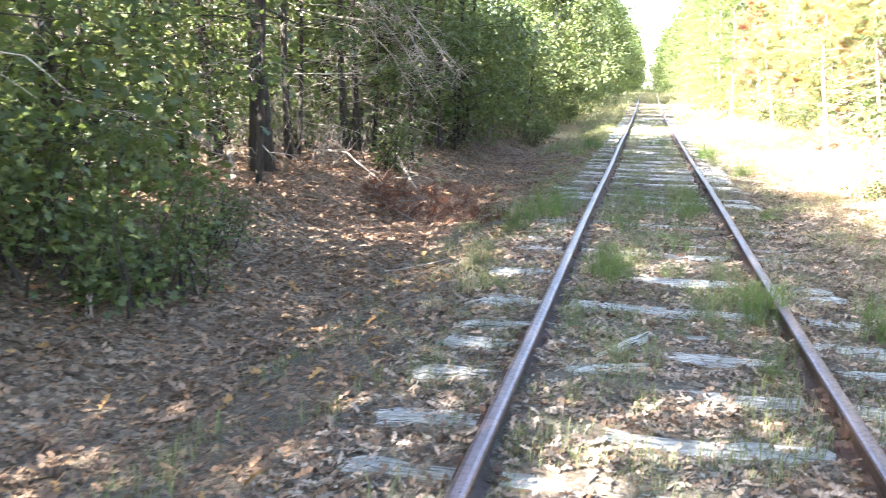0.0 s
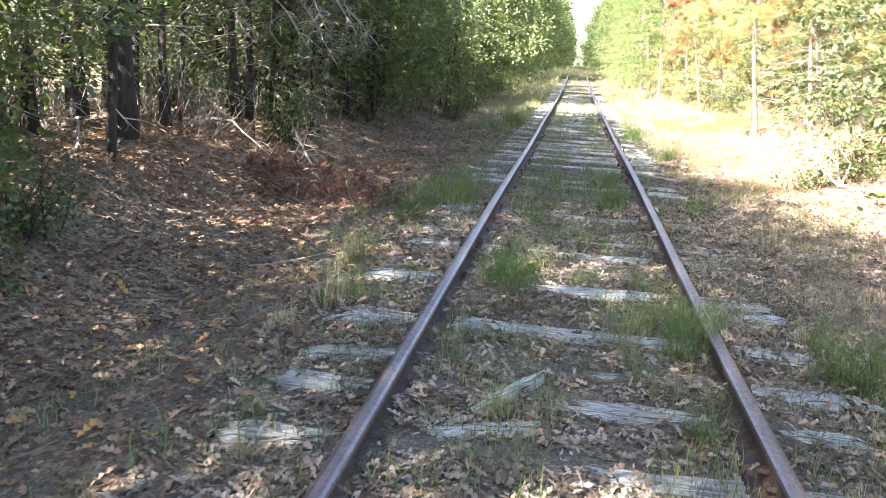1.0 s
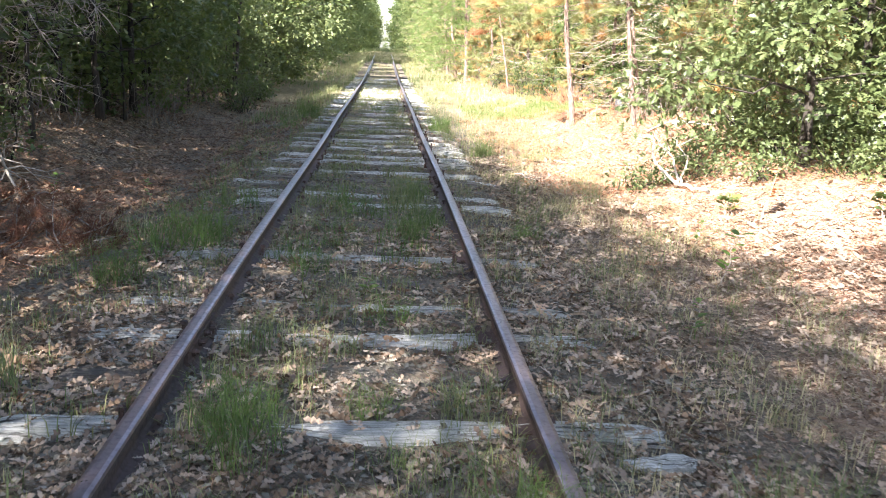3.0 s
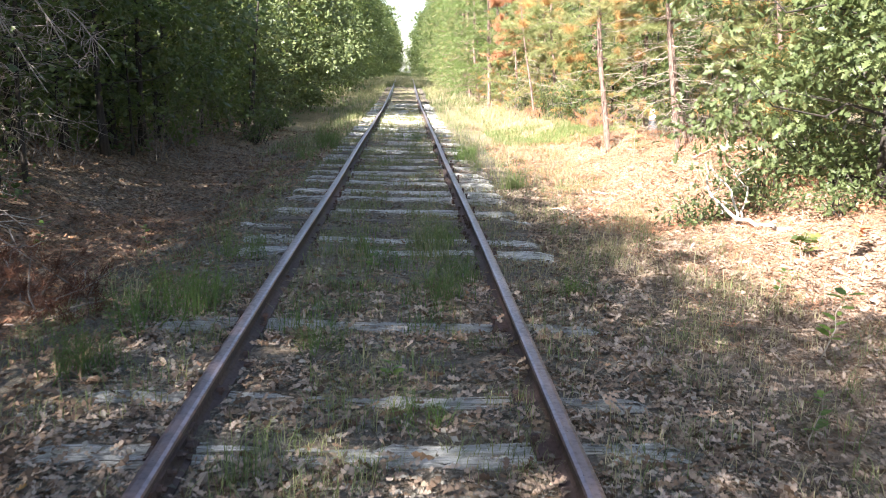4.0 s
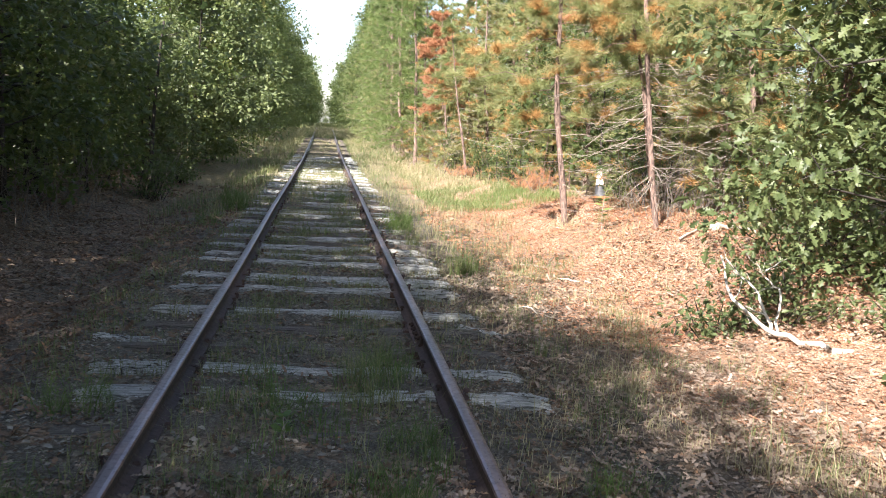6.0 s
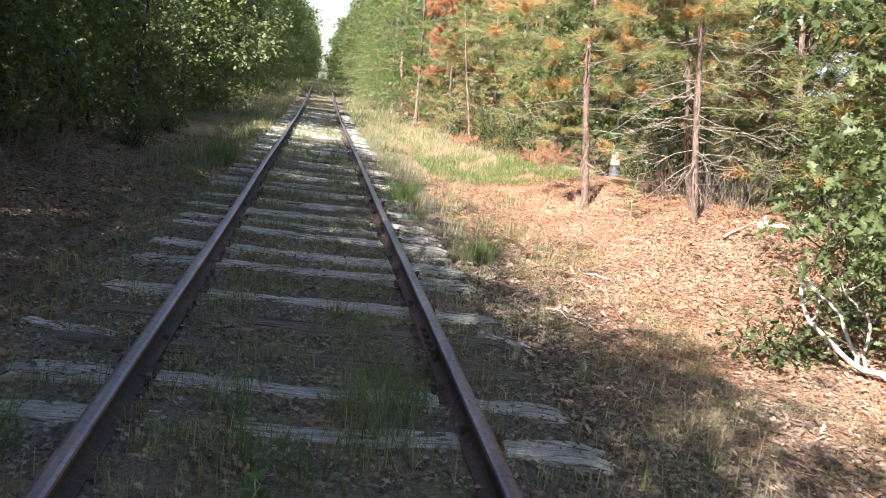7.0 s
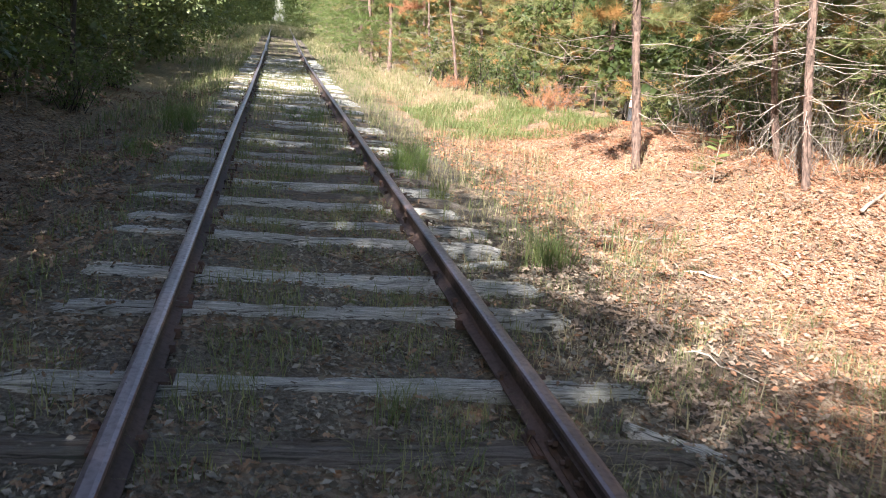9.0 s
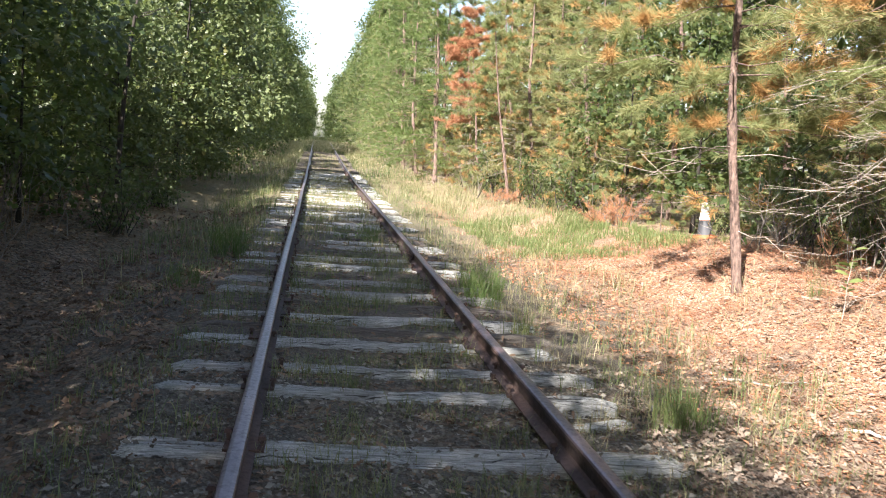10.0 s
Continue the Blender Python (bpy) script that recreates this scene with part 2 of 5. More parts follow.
# ---- mesh helpers ----
class Geo:
    def __init__(self):
        self.v, self.f, self.n = [], [], 0

    def add(self, verts, faces):
        self.v.append(np.asarray(verts, float).reshape(-1, 3))
        self.f.extend(tuple(int(i) + self.n for i in f) for f in faces)
        self.n += len(self.v[-1])

    def many(self, verts, faces):
        """verts: (count, k, 3), one template's faces for each."""
        c, k, _ = verts.shape
        base = self.n + np.arange(c) * k
        for f in faces:
            self.f.extend(map(tuple, (base[:, None] + np.array(f)[None]).tolist()))
        self.v.append(verts.reshape(-1, 3))
        self.n += c * k

    def tube(self, pts, radii, sides=6):
        pts = np.asarray(pts, float)
        t = np.gradient(pts, axis=0)
        t /= np.linalg.norm(t, axis=1)[:, None] + 1e-9
        ref = np.array([0.31, 0.95, 0.05]) if abs(t[0][2]) > 0.6 else np.array([0.05, 0.1, 1.0])
        u = np.cross(t, ref)
        u /= np.linalg.norm(u, axis=1)[:, None] + 1e-9
        w = np.cross(t, u)
        a = np.arange(sides) * 2 * np.pi / sides
        ring = np.cos(a)[None, :, None] * u[:, None] + np.sin(a)[None, :, None] * w[:, None]
        v = pts[:, None] + ring * np.asarray(radii)[:, None, None]
        f = []
        for i in range(len(pts) - 1):
            for j in range(sides):
                k = (j + 1) % sides
                f.append((i * sides + j, i * sides + k, (i + 1) * sides + k, (i + 1) * sides + j))
        f.append(tuple(range((len(pts) - 1) * sides, len(pts) * sides)))
        f.append(tuple(reversed(range(sides))))
        self.add(v, f)

    def box(self, lo, hi):
        (x0, y0, z0), (x1, y1, z1) = lo, hi
        v = [(x0, y0, z0), (x1, y0, z0), (x1, y1, z0), (x0, y1, z0), (x0, y0, z1), (x1, y0, z1), (x1, y1, z1), (x0, y1, z1)]
        self.add(v, [(3, 2, 1, 0), (4, 5, 6, 7), (0, 1, 5, 4), (1, 2, 6, 5), (2, 3, 7, 6), (3, 0, 4, 7)])

    def mesh(self, name, mat, smooth_faces=False):
        me = bpy.data.meshes.new(name)
        me.from_pydata(np.concatenate(self.v).tolist(), [], self.f)
        me.materials.append(mat)
        if smooth_faces:
            me.shade_smooth()
        return me


def unit(v):
    return v / (np.linalg.norm(v, axis=-1, keepdims=True) + 1e-9)


# leaf templates: x along the leaf, y across, z up
LOBED = (np.array([(0, 0, 0), (0.3, 0.30, 0.07), (0.3, -0.30, 0.07), (0.46, 0.13, 0.03), (0.46, -0.13, 0.03), (0.72, 0.36, 0.02), (0.72, -0.36, 0.02), (1, 0, -0.10)]),
         [(0, 2, 1), (1, 2, 4, 3), (3, 4, 6, 5), (5, 6, 7)])
st = [(0.0, 0.015, 0), (0.14, 0.03, 0.0), (0.24, 0.21, 0.03), (0.33, 0.07, 0.02), (0.46, 0.31, 0.02), (0.56, 0.10, 0.0), (0.70, 0.33, -0.03), (0.80, 0.15, -0.05), (0.90, 0.16, -0.08), (1.0, 0.02, -0.12)]
FINE = (np.array([q for a, w, z in st for q in ((a, w, z + 0.25 * w), (a, 0, z), (a, -w, z + 0.25 * w))]),
        [f for i in range(len(st) - 1) for f in ((3 * i, 3 * i + 1, 3 * i + 4, 3 * i + 3), (3 * i + 1, 3 * i + 2, 3 * i + 5, 3 * i + 4))])
ft = [(0.0, 0.012, 0.0), (0.22, 0.15, 0.05), (0.36, 0.07, 0.05), (0.52, 0.21, 0.09), (0.64, 0.09, 0.06), (0.80, 0.17, 0.10)]
FALLEN = (np.array([q for a, w_, z in ft for q in ((a, w_, z + 0.55 * w_ * (0.4 + a)), (a, -0.9 * w_, z + 0.5 * w_ * (1.3 - a)))] + [(1.0, 0.02, 0.16)]),
          [(2 * i, 2 * i + 1, 2 * i + 3, 2 * i + 2) for i in range(5)] + [(10, 11, 12)])
DIAMOND = (np.array([(0, 0, 0), (0.5, 0.30, 0.08), (1, 0, -0.06), (0.5, -0.30, 0.08)]), [(0, 1, 2), (0, 2, 3)])
OVAL = (np.array([(0, 0, 0), (0.3, 0.2, 0.04), (0.3, -0.2, 0.04), (0.7, 0.2, 0.02), (0.7, -0.2, 0.02), (1, 0, -0.08)]), [(0, 2, 1), (1, 2, 4, 3), (3, 4, 5)])


def scatter(geo, rs, at, way, up, size, template):
    """Leaves at points, along way, facing up."""
    d = unit(way)
    r = unit(np.cross(up, d))
    n = np.cross(d, r)
    tv, tf = template
    s = np.asarray(size)[:, None, None]
    v = at[:, None] + s * (tv[None, :, 0:1] * d[:, None] + tv[None, :, 1:2] * r[:, None] + tv[None, :, 2:3] * n[:, None])
    geo.many(v, tf)


def leafy(geo, rs, centres, count, spread, size, template, droop=0.25, tilt=0.6, uneven=0.7):
    share = rs.gamma(uneven, 1.0, len(centres)) + 0.05
    pick = centres[rs.choice(len(centres), count, p=share / share.sum())]
    at = pick + rs.normal(0, 1, (count, 3)) * np.array([spread, spread, spread * 0.75])
    way = unit(at - pick) + rs.normal(0, 0.6, (count, 3)) - np.array([0, 0, droop])
    up = np.array([0, 0, 1.0]) + rs.normal(0, tilt, (count, 3))
    scatter(geo, rs, at, way, up, size * (0.65 + 0.7 * rs.rand(count)), template)


def bend(rs, a, b, n, jitter):
    t = np.linspace(0, 1, n)[:, None]
    p = np.asarray(a)[None] * (1 - t) + np.asarray(b)[None] * t
    p[1:-1] += rs.normal(0, jitter, (n - 2, 3))
    return p


def oak_meshes(seed, height, radius, low, leaves, size, template, mat, limbs=18, spread=0.34, twigs=5, uneven=0.7):
    """trunk with its limbs; crown of leaf clumps."""
    rs = np.random.RandomState(seed)
    wood, crown = Geo(), Geo()
    r0 = 0.0075 * height + 0.008
    z = np.linspace(-0.15, height * 0.93, 9)
    trunk = np.stack([0.05 * height * 0.3 * np.sin(z * 0.6 + rs.rand() * 6), 0.05 * height * 0.3 * np.sin(z * 0.5 + rs.rand() * 6), z], 1)
    trunk[:, :2] -= trunk[0, :2]
    rad = r0 * (1 - 0.93 * np.linspace(0, 1, 9))
    rad[0] *= 1.45
    wood.tube(trunk, rad, 9)
    centres = []
    for i in range(limbs):
        k = low + (0.95 - low) * (i + rs.rand() * 0.7) / limbs
        zz = k * height * 0.93
        base = np.array([np.interp(zz, z, trunk[:, 0]), np.interp(zz, z, trunk[:, 1]), zz])
        az = i * 2.4 + rs.rand()
        q = (k - low) / (1 - low)
        ln = radius * (0.55 + 0.6 * rs.rand()) * (1.0 - 0.65 * q * q) * (0.8 + 0.5 * min(q * 2.5, 1) * 0.6)
        tip = base + np.array([math.cos(az) * ln, math.sin(az) * ln, ln * (0.12 + 0.45 * rs.rand()) * (0.3 + q)])
        limb = bend(rs, base, tip, 5, 0.05 * ln)
        r1 = r0 * (0.30 - 0.2 * q)
        wood.tube(limb, np.linspace(r1, r1 * 0.22, 5), 5)
        for j in range(twigs):
            s = 0.35 + 0.6 * rs.rand()
            a = limb[0] * (1 - s) + limb[-1] * s
            b = a + np.array([math.cos(az + rs.normal(0, 0.9)), math.sin(az + rs.normal(0, 0.9)), rs.normal(0.05, 0.45)]) * ln * (0.25 + 0.3 * rs.rand())
            wood.tube(bend(rs, a, b, 3, 0.03), [r1 * 0.3, r1 * 0.2, r1 * 0.07], 3)
            centres += [b, 0.4 * a + 0.6 * b]
        centres.append(tip)
    for i in range(limbs // 2):
        centres.append(np.array([trunk[-1, 0] + rs.normal(0, 0.22 * radius), trunk[-1, 1] + rs.normal(0, 0.22 * radius), height * rs.uniform(0.84, 1.0)]))
    leafy(crown, rs, np.array(centres), leaves, spread, size, template, uneven=uneven)
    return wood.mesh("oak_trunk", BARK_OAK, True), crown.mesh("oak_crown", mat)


def tufts(geo, rs, at, way, count, length, width=0.008):
    """Needle bundles at points, opening along way."""
    n = len(at)
    at, way = np.repeat(at, count, 0), np.repeat(unit(way), count, 0)
    d = unit(way * 0.75 + rs.normal(0, 0.55, (n * count, 3)) + np.array([0, 0, 0.12]))
    side = unit(np.cross(d, rs.normal(0, 1, (n * count, 3)))) * width
    ln = length * (0.7 + 0.6 * rs.rand(n * count))[:, None]
    start = at + rs.normal(0, 0.02, (n * count, 3))
    v = np.stack([start - side * 0.5, start + side * 0.5, start + d * ln], 1)
    geo.many(v, [(0, 1, 2)])


def pine_meshes(seed, height, radius, bare, density, mats, needle=0.13, tuft=11, r0=None, dead=0.9, thin=0.011, snags=1, kinks=5, sides=4):
    """trunk with branches; dead lower branches; needles; brown needles."""
    rs = np.random.RandomState(seed)
    wood, twigs, green, brown = Geo(), Geo(), Geo(), Geo()
    r0 = r0 or 0.007 * height + 0.015
    z = np.linspace(-0.15, height, 28)
    ph = rs.rand(2) * 6
    trunk = np.stack([0.07 * np.sin(z * 0.8 + ph[0]) + 0.025 * np.sin(z * 2.3 + ph[1]), 0.07 * np.sin(z * 0.7 + ph[1]), z], 1)
    trunk[:, :2] -= trunk[0, :2]
    rad = r0 * (1 - 0.92 * np.linspace(0, 1, 28)) * (1 + 0.10 * rs.normal(0, 1, 28))
    rad[0] *= 1.25
    wood.tube(trunk, rad, 9)
    level = height * bare * (1 - dead)
    while level < height * 0.98:
        live = level > height * bare
        q = max(0.0, (level / height - bare) / (1 - bare))
        for j in range((4 + rs.randint(0, 3)) * (1 if live else snags)):
            az = rs.rand() * 6.28
            zz = level + rs.normal(0, 0.08)
            base = np.array([np.interp(zz, z, trunk[:, 0]), np.interp(zz, z, trunk[:, 1]), zz])
            ln = radius * (0.45 + 0.65 * rs.rand()) * (1 - 0.8 * q ** 1.3) * (1.0 if live else 0.85)
            rise = -0.12 + 0.45 * q + rs.normal(0, 0.12) if live else -0.16 + rs.normal(0, 0.16)
            tip = base + np.array([math.cos(az), math.sin(az), rise]) * ln
            limb = bend(rs, base, tip, 5, 0.035 * ln)
            rb = r0 * 0.16 * (1 - 0.5 * q)
            (wood if live else twigs).tube(limb, np.linspace(rb, rb * 0.2, 5) * (1 if live else 0.62), sides)
            for m in range(kinks):
                s = 0.3 + 0.65 * rs.rand()
                a = limb[0] * (1 - s) + limb[-1] * s
                b = a + np.array([math.cos(az + rs.normal(0, 0.8)), math.sin(az + rs.normal(0, 0.8)), rs.normal(0.05, 0.3)]) * ln * 0.28 * (0.5 + rs.rand())
                (wood if live else twigs).tube([a, b], [rb * 0.35, rb * 0.12], 3)
                if live:
                    k = density
                    w = rs.rand(k, 1)
                    at = a + (b - a) * (0.3 + 0.75 * w)
                    target = brown if rs.rand() < 0.24 * (1.4 - q) else green
                    tufts(target, rs, at, np.repeat((b - a)[None], k, 0), tuft, needle, thin)
            if live:
                s = 0.15 + 0.85 * rs.rand(density * 2, 1)
                tufts(green, rs, limb[0] * (1 - s) + limb[-1] * s, np.repeat((tip - base)[None], density * 2, 0), tuft, needle, thin)
        level += (0.30 + 0.12 * rs.rand()) * (1 + 0.02 * height)
    out = [("trunk", wood.mesh("pine_trunk", BARK_PINE, True), "")]
    if green.n:
        out.append(("crown", green.mesh("pine_crown", mats[0]), ""))
    if brown.n:
        out.append(("brown_foliage", brown.mesh("pine_brown", mats[1]), "dead orange-brown needles"))
    if twigs.n:
        out.append(("deadwood", twigs.mesh("pine_dead", DEADWOOD), "bare grey dead branches"))
    return out


def thing(name, parts, m, label, category, group="", kind=""):
    """An Empty at its base with its parts under it."""
    e = new(name)
    e.empty_display_size = 0.2
    e.matrix_basis = m
    for pname, me, plabel in parts:
        ob = new(pname, me)
        ob.parent = e
        if name == "slim_oak" and pname in ("limb", "deadwood"):
            tagged(ob, plabel, kind="stuff")
        elif plabel:
            tagged(ob, label=plabel)
    return tagged(e, label, category, group, kind)


def stand(x, y, turn=0.0, size=1.0, sink=0.0, lean=(0, 0)):
    return pose(x, y, float(ground_z(x, y)) - sink, lean[0], lean[1], 0) @ pose(0, 0, 0, 0, 0, turn) @ Matrix.Scale(size, 4)


# ---- ground: one sheet to the horizon ----
def lines(*parts):
    return np.unique(np.concatenate([np.arange(a, b, s) for a, b, s in parts]).round(4))


gx = lines((-2000, -200, 300), (-200, -40, 20), (-40, -9, 1.5), (-9, -2, 0.16), (-2, 2, 0.08), (2, 8, 0.16), (8, 40, 1.5), (40, 200, 20), (200, 2001, 300))
gy = lines((-1500, -100, 200), (-100, -8, 4), (-8, 2, 0.5), (2, 18, 0.09), (18, 26, 0.14), (26, 60, 0.4), (60, 200, 4), (200, 3001, 200))
X, Y = np.meshgrid(gx, gy)
Z = ground_z(X, Y)
nx = len(gx)
idx = np.arange(len(gx) * len(gy)).reshape(len(gy), nx)
quads = np.stack([idx[:-1, :-1], idx[:-1, 1:], idx[1:, 1:], idx[1:, :-1]], -1).reshape(-1, 4)
gme = bpy.data.meshes.new("ground")
gme.from_pydata(np.stack([X, Y, Z], -1).reshape(-1, 3).tolist(), [], quads.tolist())
gme.shade_smooth()
GROUND, nt, p = material("forest_floor")
w = coords(nt)
flake = node(nt, "TexVoronoi", {"Vector": node(nt, "Mapping", {"Vector": w, "Scale": (1, 1, 0.3)}).outputs[0], "Scale": 34.0, "Randomness": 1.0})
stir = node(nt, "TexNoise", {"Vector": w, "Scale": 9.0, "Detail": 3.0})
bent = node(nt, "VectorMath", {0: w, 1: node(nt, "VectorMath", {0: stir.outputs["Color"], "Scale": 0.22}, operation="SCALE").outputs[0]}, operation="ADD").outputs[0]
flake2 = node(nt, "TexVoronoi", {"Vector": node(nt, "Mapping", {"Vector": bent, "Rotation": (0, 0, 0.7), "Scale": (1.7, 0.7, 0.3)}).outputs[0], "Scale": 74.0})
sep = node(nt, "SeparateColor", {0: flake.outputs["Color"]}).outputs[0]
sep2 = node(nt, "SeparateColor", {0: flake2.outputs["Color"]}).outputs[0]
leafcol = ramp(nt, sep, [(0.0, (0.05, 0.035, 0.022)), (0.35, (0.13, 0.09, 0.055)), (0.65, (0.22, 0.16, 0.105)), (0.9, (0.33, 0.26, 0.19)), (1.0, (0.32, 0.15, 0.06))])
soil = ramp(nt, noise_tex(nt, w, 60, 7, 0.75), [(0.32, (0.026, 0.023, 0.018)), (0.5, (0.095, 0.087, 0.07)), (0.62, (0.185, 0.173, 0.142)), (0.75, (0.34, 0.325, 0.28))])
straw = ramp(nt, sep2, [(0.0, (0.06, 0.032, 0.022)), (0.3, (0.20, 0.105, 0.066)), (0.6, (0.37, 0.215, 0.14)), (0.85, (0.48, 0.35, 0.255)), (1.0, (0.56, 0.47, 0.37))])
big = noise_tex(nt, w, 0.7, 4)
px = node(nt, "SeparateXYZ", {0: w})
soily = node(nt, "MapRange", {0: noise_tex(nt, w, 2.2, 5), 1: 0.36, 2: 0.56, 3: 0.25, 4: 0.95}).outputs[0]
banked = node(nt, "MapRange", {0: px.outputs[0], 1: -3.0, 2: -2.2, 3: 0.35, 4: 1.0}).outputs[0]
soily = node(nt, "Math", {0: soily, 1: banked}, operation="MULTIPLY").outputs[0]
col = mix(nt, leafcol, soil, soily)
side = node(nt, "MapRange", {0: px.outputs[0], 1: 1.7, 2: 3.2, 3: 0.0, 4: 1.0}).outputs[0]
needled = node(nt, "Math", {0: side, 1: node(nt, "MapRange", {0: big, 1: 0.35, 2: 0.55, 3: 0.35, 4: 1.0}).outputs[0]}, operation="MULTIPLY").outputs[0]
col = mix(nt, col, straw, needled)
far_y = node(nt, "MapRange", {0: px.outputs[1], 1: 23.0, 2: 32.0, 3: 0.0, 4: 0.6}).outputs[0]
grassy = ramp(nt, noise_tex(nt, w, 6, 6, 0.7), [(0.3, (0.09, 0.095, 0.045)), (0.5, (0.20, 0.18, 0.10)), (0.7, (0.31, 0.26, 0.16))])
col = mix(nt, col, grassy, far_y)
nt.links.new(col, p.inputs["Base Color"])
p.inputs["Roughness"].default_value = 0.95
p.inputs["Specular IOR Level"].default_value = 0.2
hh = node(nt, "Math", {0: sep, 1: noise_tex(nt, w, 40, 6, 0.7)}, operation="ADD").outputs[0]
nt.links.new(bump(nt, hh, 0.8, 0.02), p.inputs["Normal"])
gme.materials.append(GROUND)
tagged(new("ground", gme), "forest floor of soil, fallen leaves and pine needles", "ground", kind="structure")

# ---- track ----
TIE_Y = [2.2, 2.75, 3.3, 3.86, 4.52, 5.16, 5.58, 6.2, 7.18, 7.8, 8.28, 8.87, 9.45, 10.05, 11.22, 11.70, 12.30, 12.79, 13.36, 13.95, 14.5,
         15.45, 16.07, 17.03, 17.53, 18.27, 18.74, 19.13, 19.74, 20.24, 20.88, 21.43, 22.0, 22.62, 23.35]
rt = random.Random(3)
while TIE_Y[-1] < 46:
    TIE_Y.append(round(TIE_Y[-1] + rt.uniform(0.48, 0.64), 3))
RAIL_X, RAIL_Z = 0.753, 0.16


def tie_mesh(seed, mat):
    """A split and weathered beam, long way on x, top at z 0."""
    rs = np.random.RandomState(seed)
    L, W, H = 2.62, 0.185, 0.17
    nu, nv = 40, 13
    u = np.linspace(-0.5, 0.5, nu)
    v = np.linspace(-0.5, 0.5, nv)
    geo = Geo()
    U, V = np.meshgrid(u, v, indexing="ij")
    groove = np.zeros((nu, nv))
    for k in range(9):
        c, a, b = rs.randint(1, nv - 1), rs.uniform(-0.6, 0.4), rs.uniform(0.1, 0.6)
        groove[:, c] -= 0.045 * (0.3 + 0.7 * rs.rand()) * ((u > a) & (u < a + b))
    for k in range(3):
        a, b, q = rs.uniform(-0.5, 0.4), rs.uniform(0.05, 0.2), rs.rand() < 0.5
        groove -= 0.03 * rs.rand() * ((U > a) & (U < a + b)) * ((V > 0.15) if q else (V < -0.15))
    ztop = groove + rs.normal(0, 0.0025, (nu, nv)) - 0.03 * np.abs(2 * V) ** 6 - 0.028 * (np.abs(2 * U) ** 30)
    ztop += 0.005 * np.sin(U * 9 + rs.rand() * 6)
    edge = 0.012 * np.sin(u * 23 + rs.rand() * 6) + rs.normal(0, 0.004, nu)
    endw = rs.normal(0, 0.022, (2, nv))
    px_ = U * L
    px_[0] += endw[0]
    px_[-1] += endw[1]
    py_ = V * W + edge[:, None] * (2 * V) ** 2 * np.sign(V)
    geo.add(np.stack([px_, py_, ztop], -1), [(i * nv + j, (i + 1) * nv + j, (i + 1) * nv + j + 1, i * nv + j + 1) for i in range(nu - 1) for j in range(nv - 1)])
    top = np.stack([px_, py_, ztop], -1)
    loop = [top[i, 0] for i in range(nu)] + [top[-1, j] for j in range(1, nv)] + [top[i, -1] for i in range(nu - 2, -1, -1)] + [top[0, j] for j in range(nv - 2, 0, -1)]
    loop = np.array(loop)
    low = loop.copy()
    low[:, 2] = -H
    n = len(loop)
    geo.add(np.concatenate([loop, low]), [(i, n + i, n + (i + 1) % n, (i + 1) % n) for i in range(n)])
    return geo.mesh("tie", mat)


TIES = [tie_mesh(i, TIE) for i in range(7)]
TIES_DARK = [tie_mesh(i + 20, TIE_DARK) for i in range(3)]
gp = Geo()
gp.box((-0.09, -0.085, 0), (0.09, 0.085, 0.012))
gp.box((-0.075, -0.085, 0.012), (-0.068, 0.085, 0.018))
PLATE = gp.mesh("tie_plate", IRON)
gs = Geo()
gs.box((-0.008, -0.008, -0.05), (0.008, 0.008, 0.025))
gs.add([(-0.02, -0.016, 0.02), (0.02, -0.016, 0.02), (0.02, 0.016, 0.02), (-0.02, 0.016, 0.02), (-0.012, -0.011, 0.037), (0.012, -0.011, 0.037), (0.012, 0.011, 0.037), (-0.012, 0.011, 0.037)],
       [(3, 2, 1, 0), (4, 5, 6, 7), (0, 1, 5, 4), (1, 2, 6, 5), (2, 3, 7, 6), (3, 0, 4, 7)])
SPIKE = gs.mesh("spike", IRON)
TIE_TOP = {}
DARK_TIES = {9, 12, 14, 15, 18, 19, 26, 28, 31, 34, 37, 39, 42, 46, 48, 53, 55, 58, 61, 66}
for i, y in enumerate(TIE_Y):
    dark = i in DARK_TIES
    z = 0.034 + rt.uniform(-0.012, 0.006) - (0.02 if dark else 0) - (0.02 if i in (9, 14) else 0) + (0.014 if i == 13 else 0) - (0.018 if y > 23.5 else 0) + float(rise(y))
    TIE_TOP[i] = z
    e = new("railway_tie", (TIES_DARK if dark else TIES)[rt.randrange(3 if dark else 7)])
    e.matrix_basis = pose(rt.uniform(-0.05, 0.05), y, z, 0, rt.uniform(-0.25, 0.25), rt.uniform(-1.6, 1.6) + (180 if rt.random() < 0.5 else 0)) @ Matrix.Diagonal((1, rt.uniform(0.8, 1.12), 1, 1))
    tagged(e, "dark half-buried wooden railway tie" if dark else "weathered grey split wooden railway tie", "railway tie", "ties under the rails")
    for sx in (-1, 1):
        pl = new("tie_plate", PLATE)
        pl.parent = e
        pl.matrix_basis = Matrix.Translation((sx * RAIL_X, 0, -0.004))
        for px_, py_ in ((-0.079, 0.03), (0.079, -0.035)):
            sp = new("spike", SPIKE)
            sp.parent = e
            sp.matrix_basis = pose(sx * RAIL_X + px_, py_, 0.014 + rt.uniform(0, 0.012), rt.uniform(-6, 6), rt.uniform(-6, 6), 0)

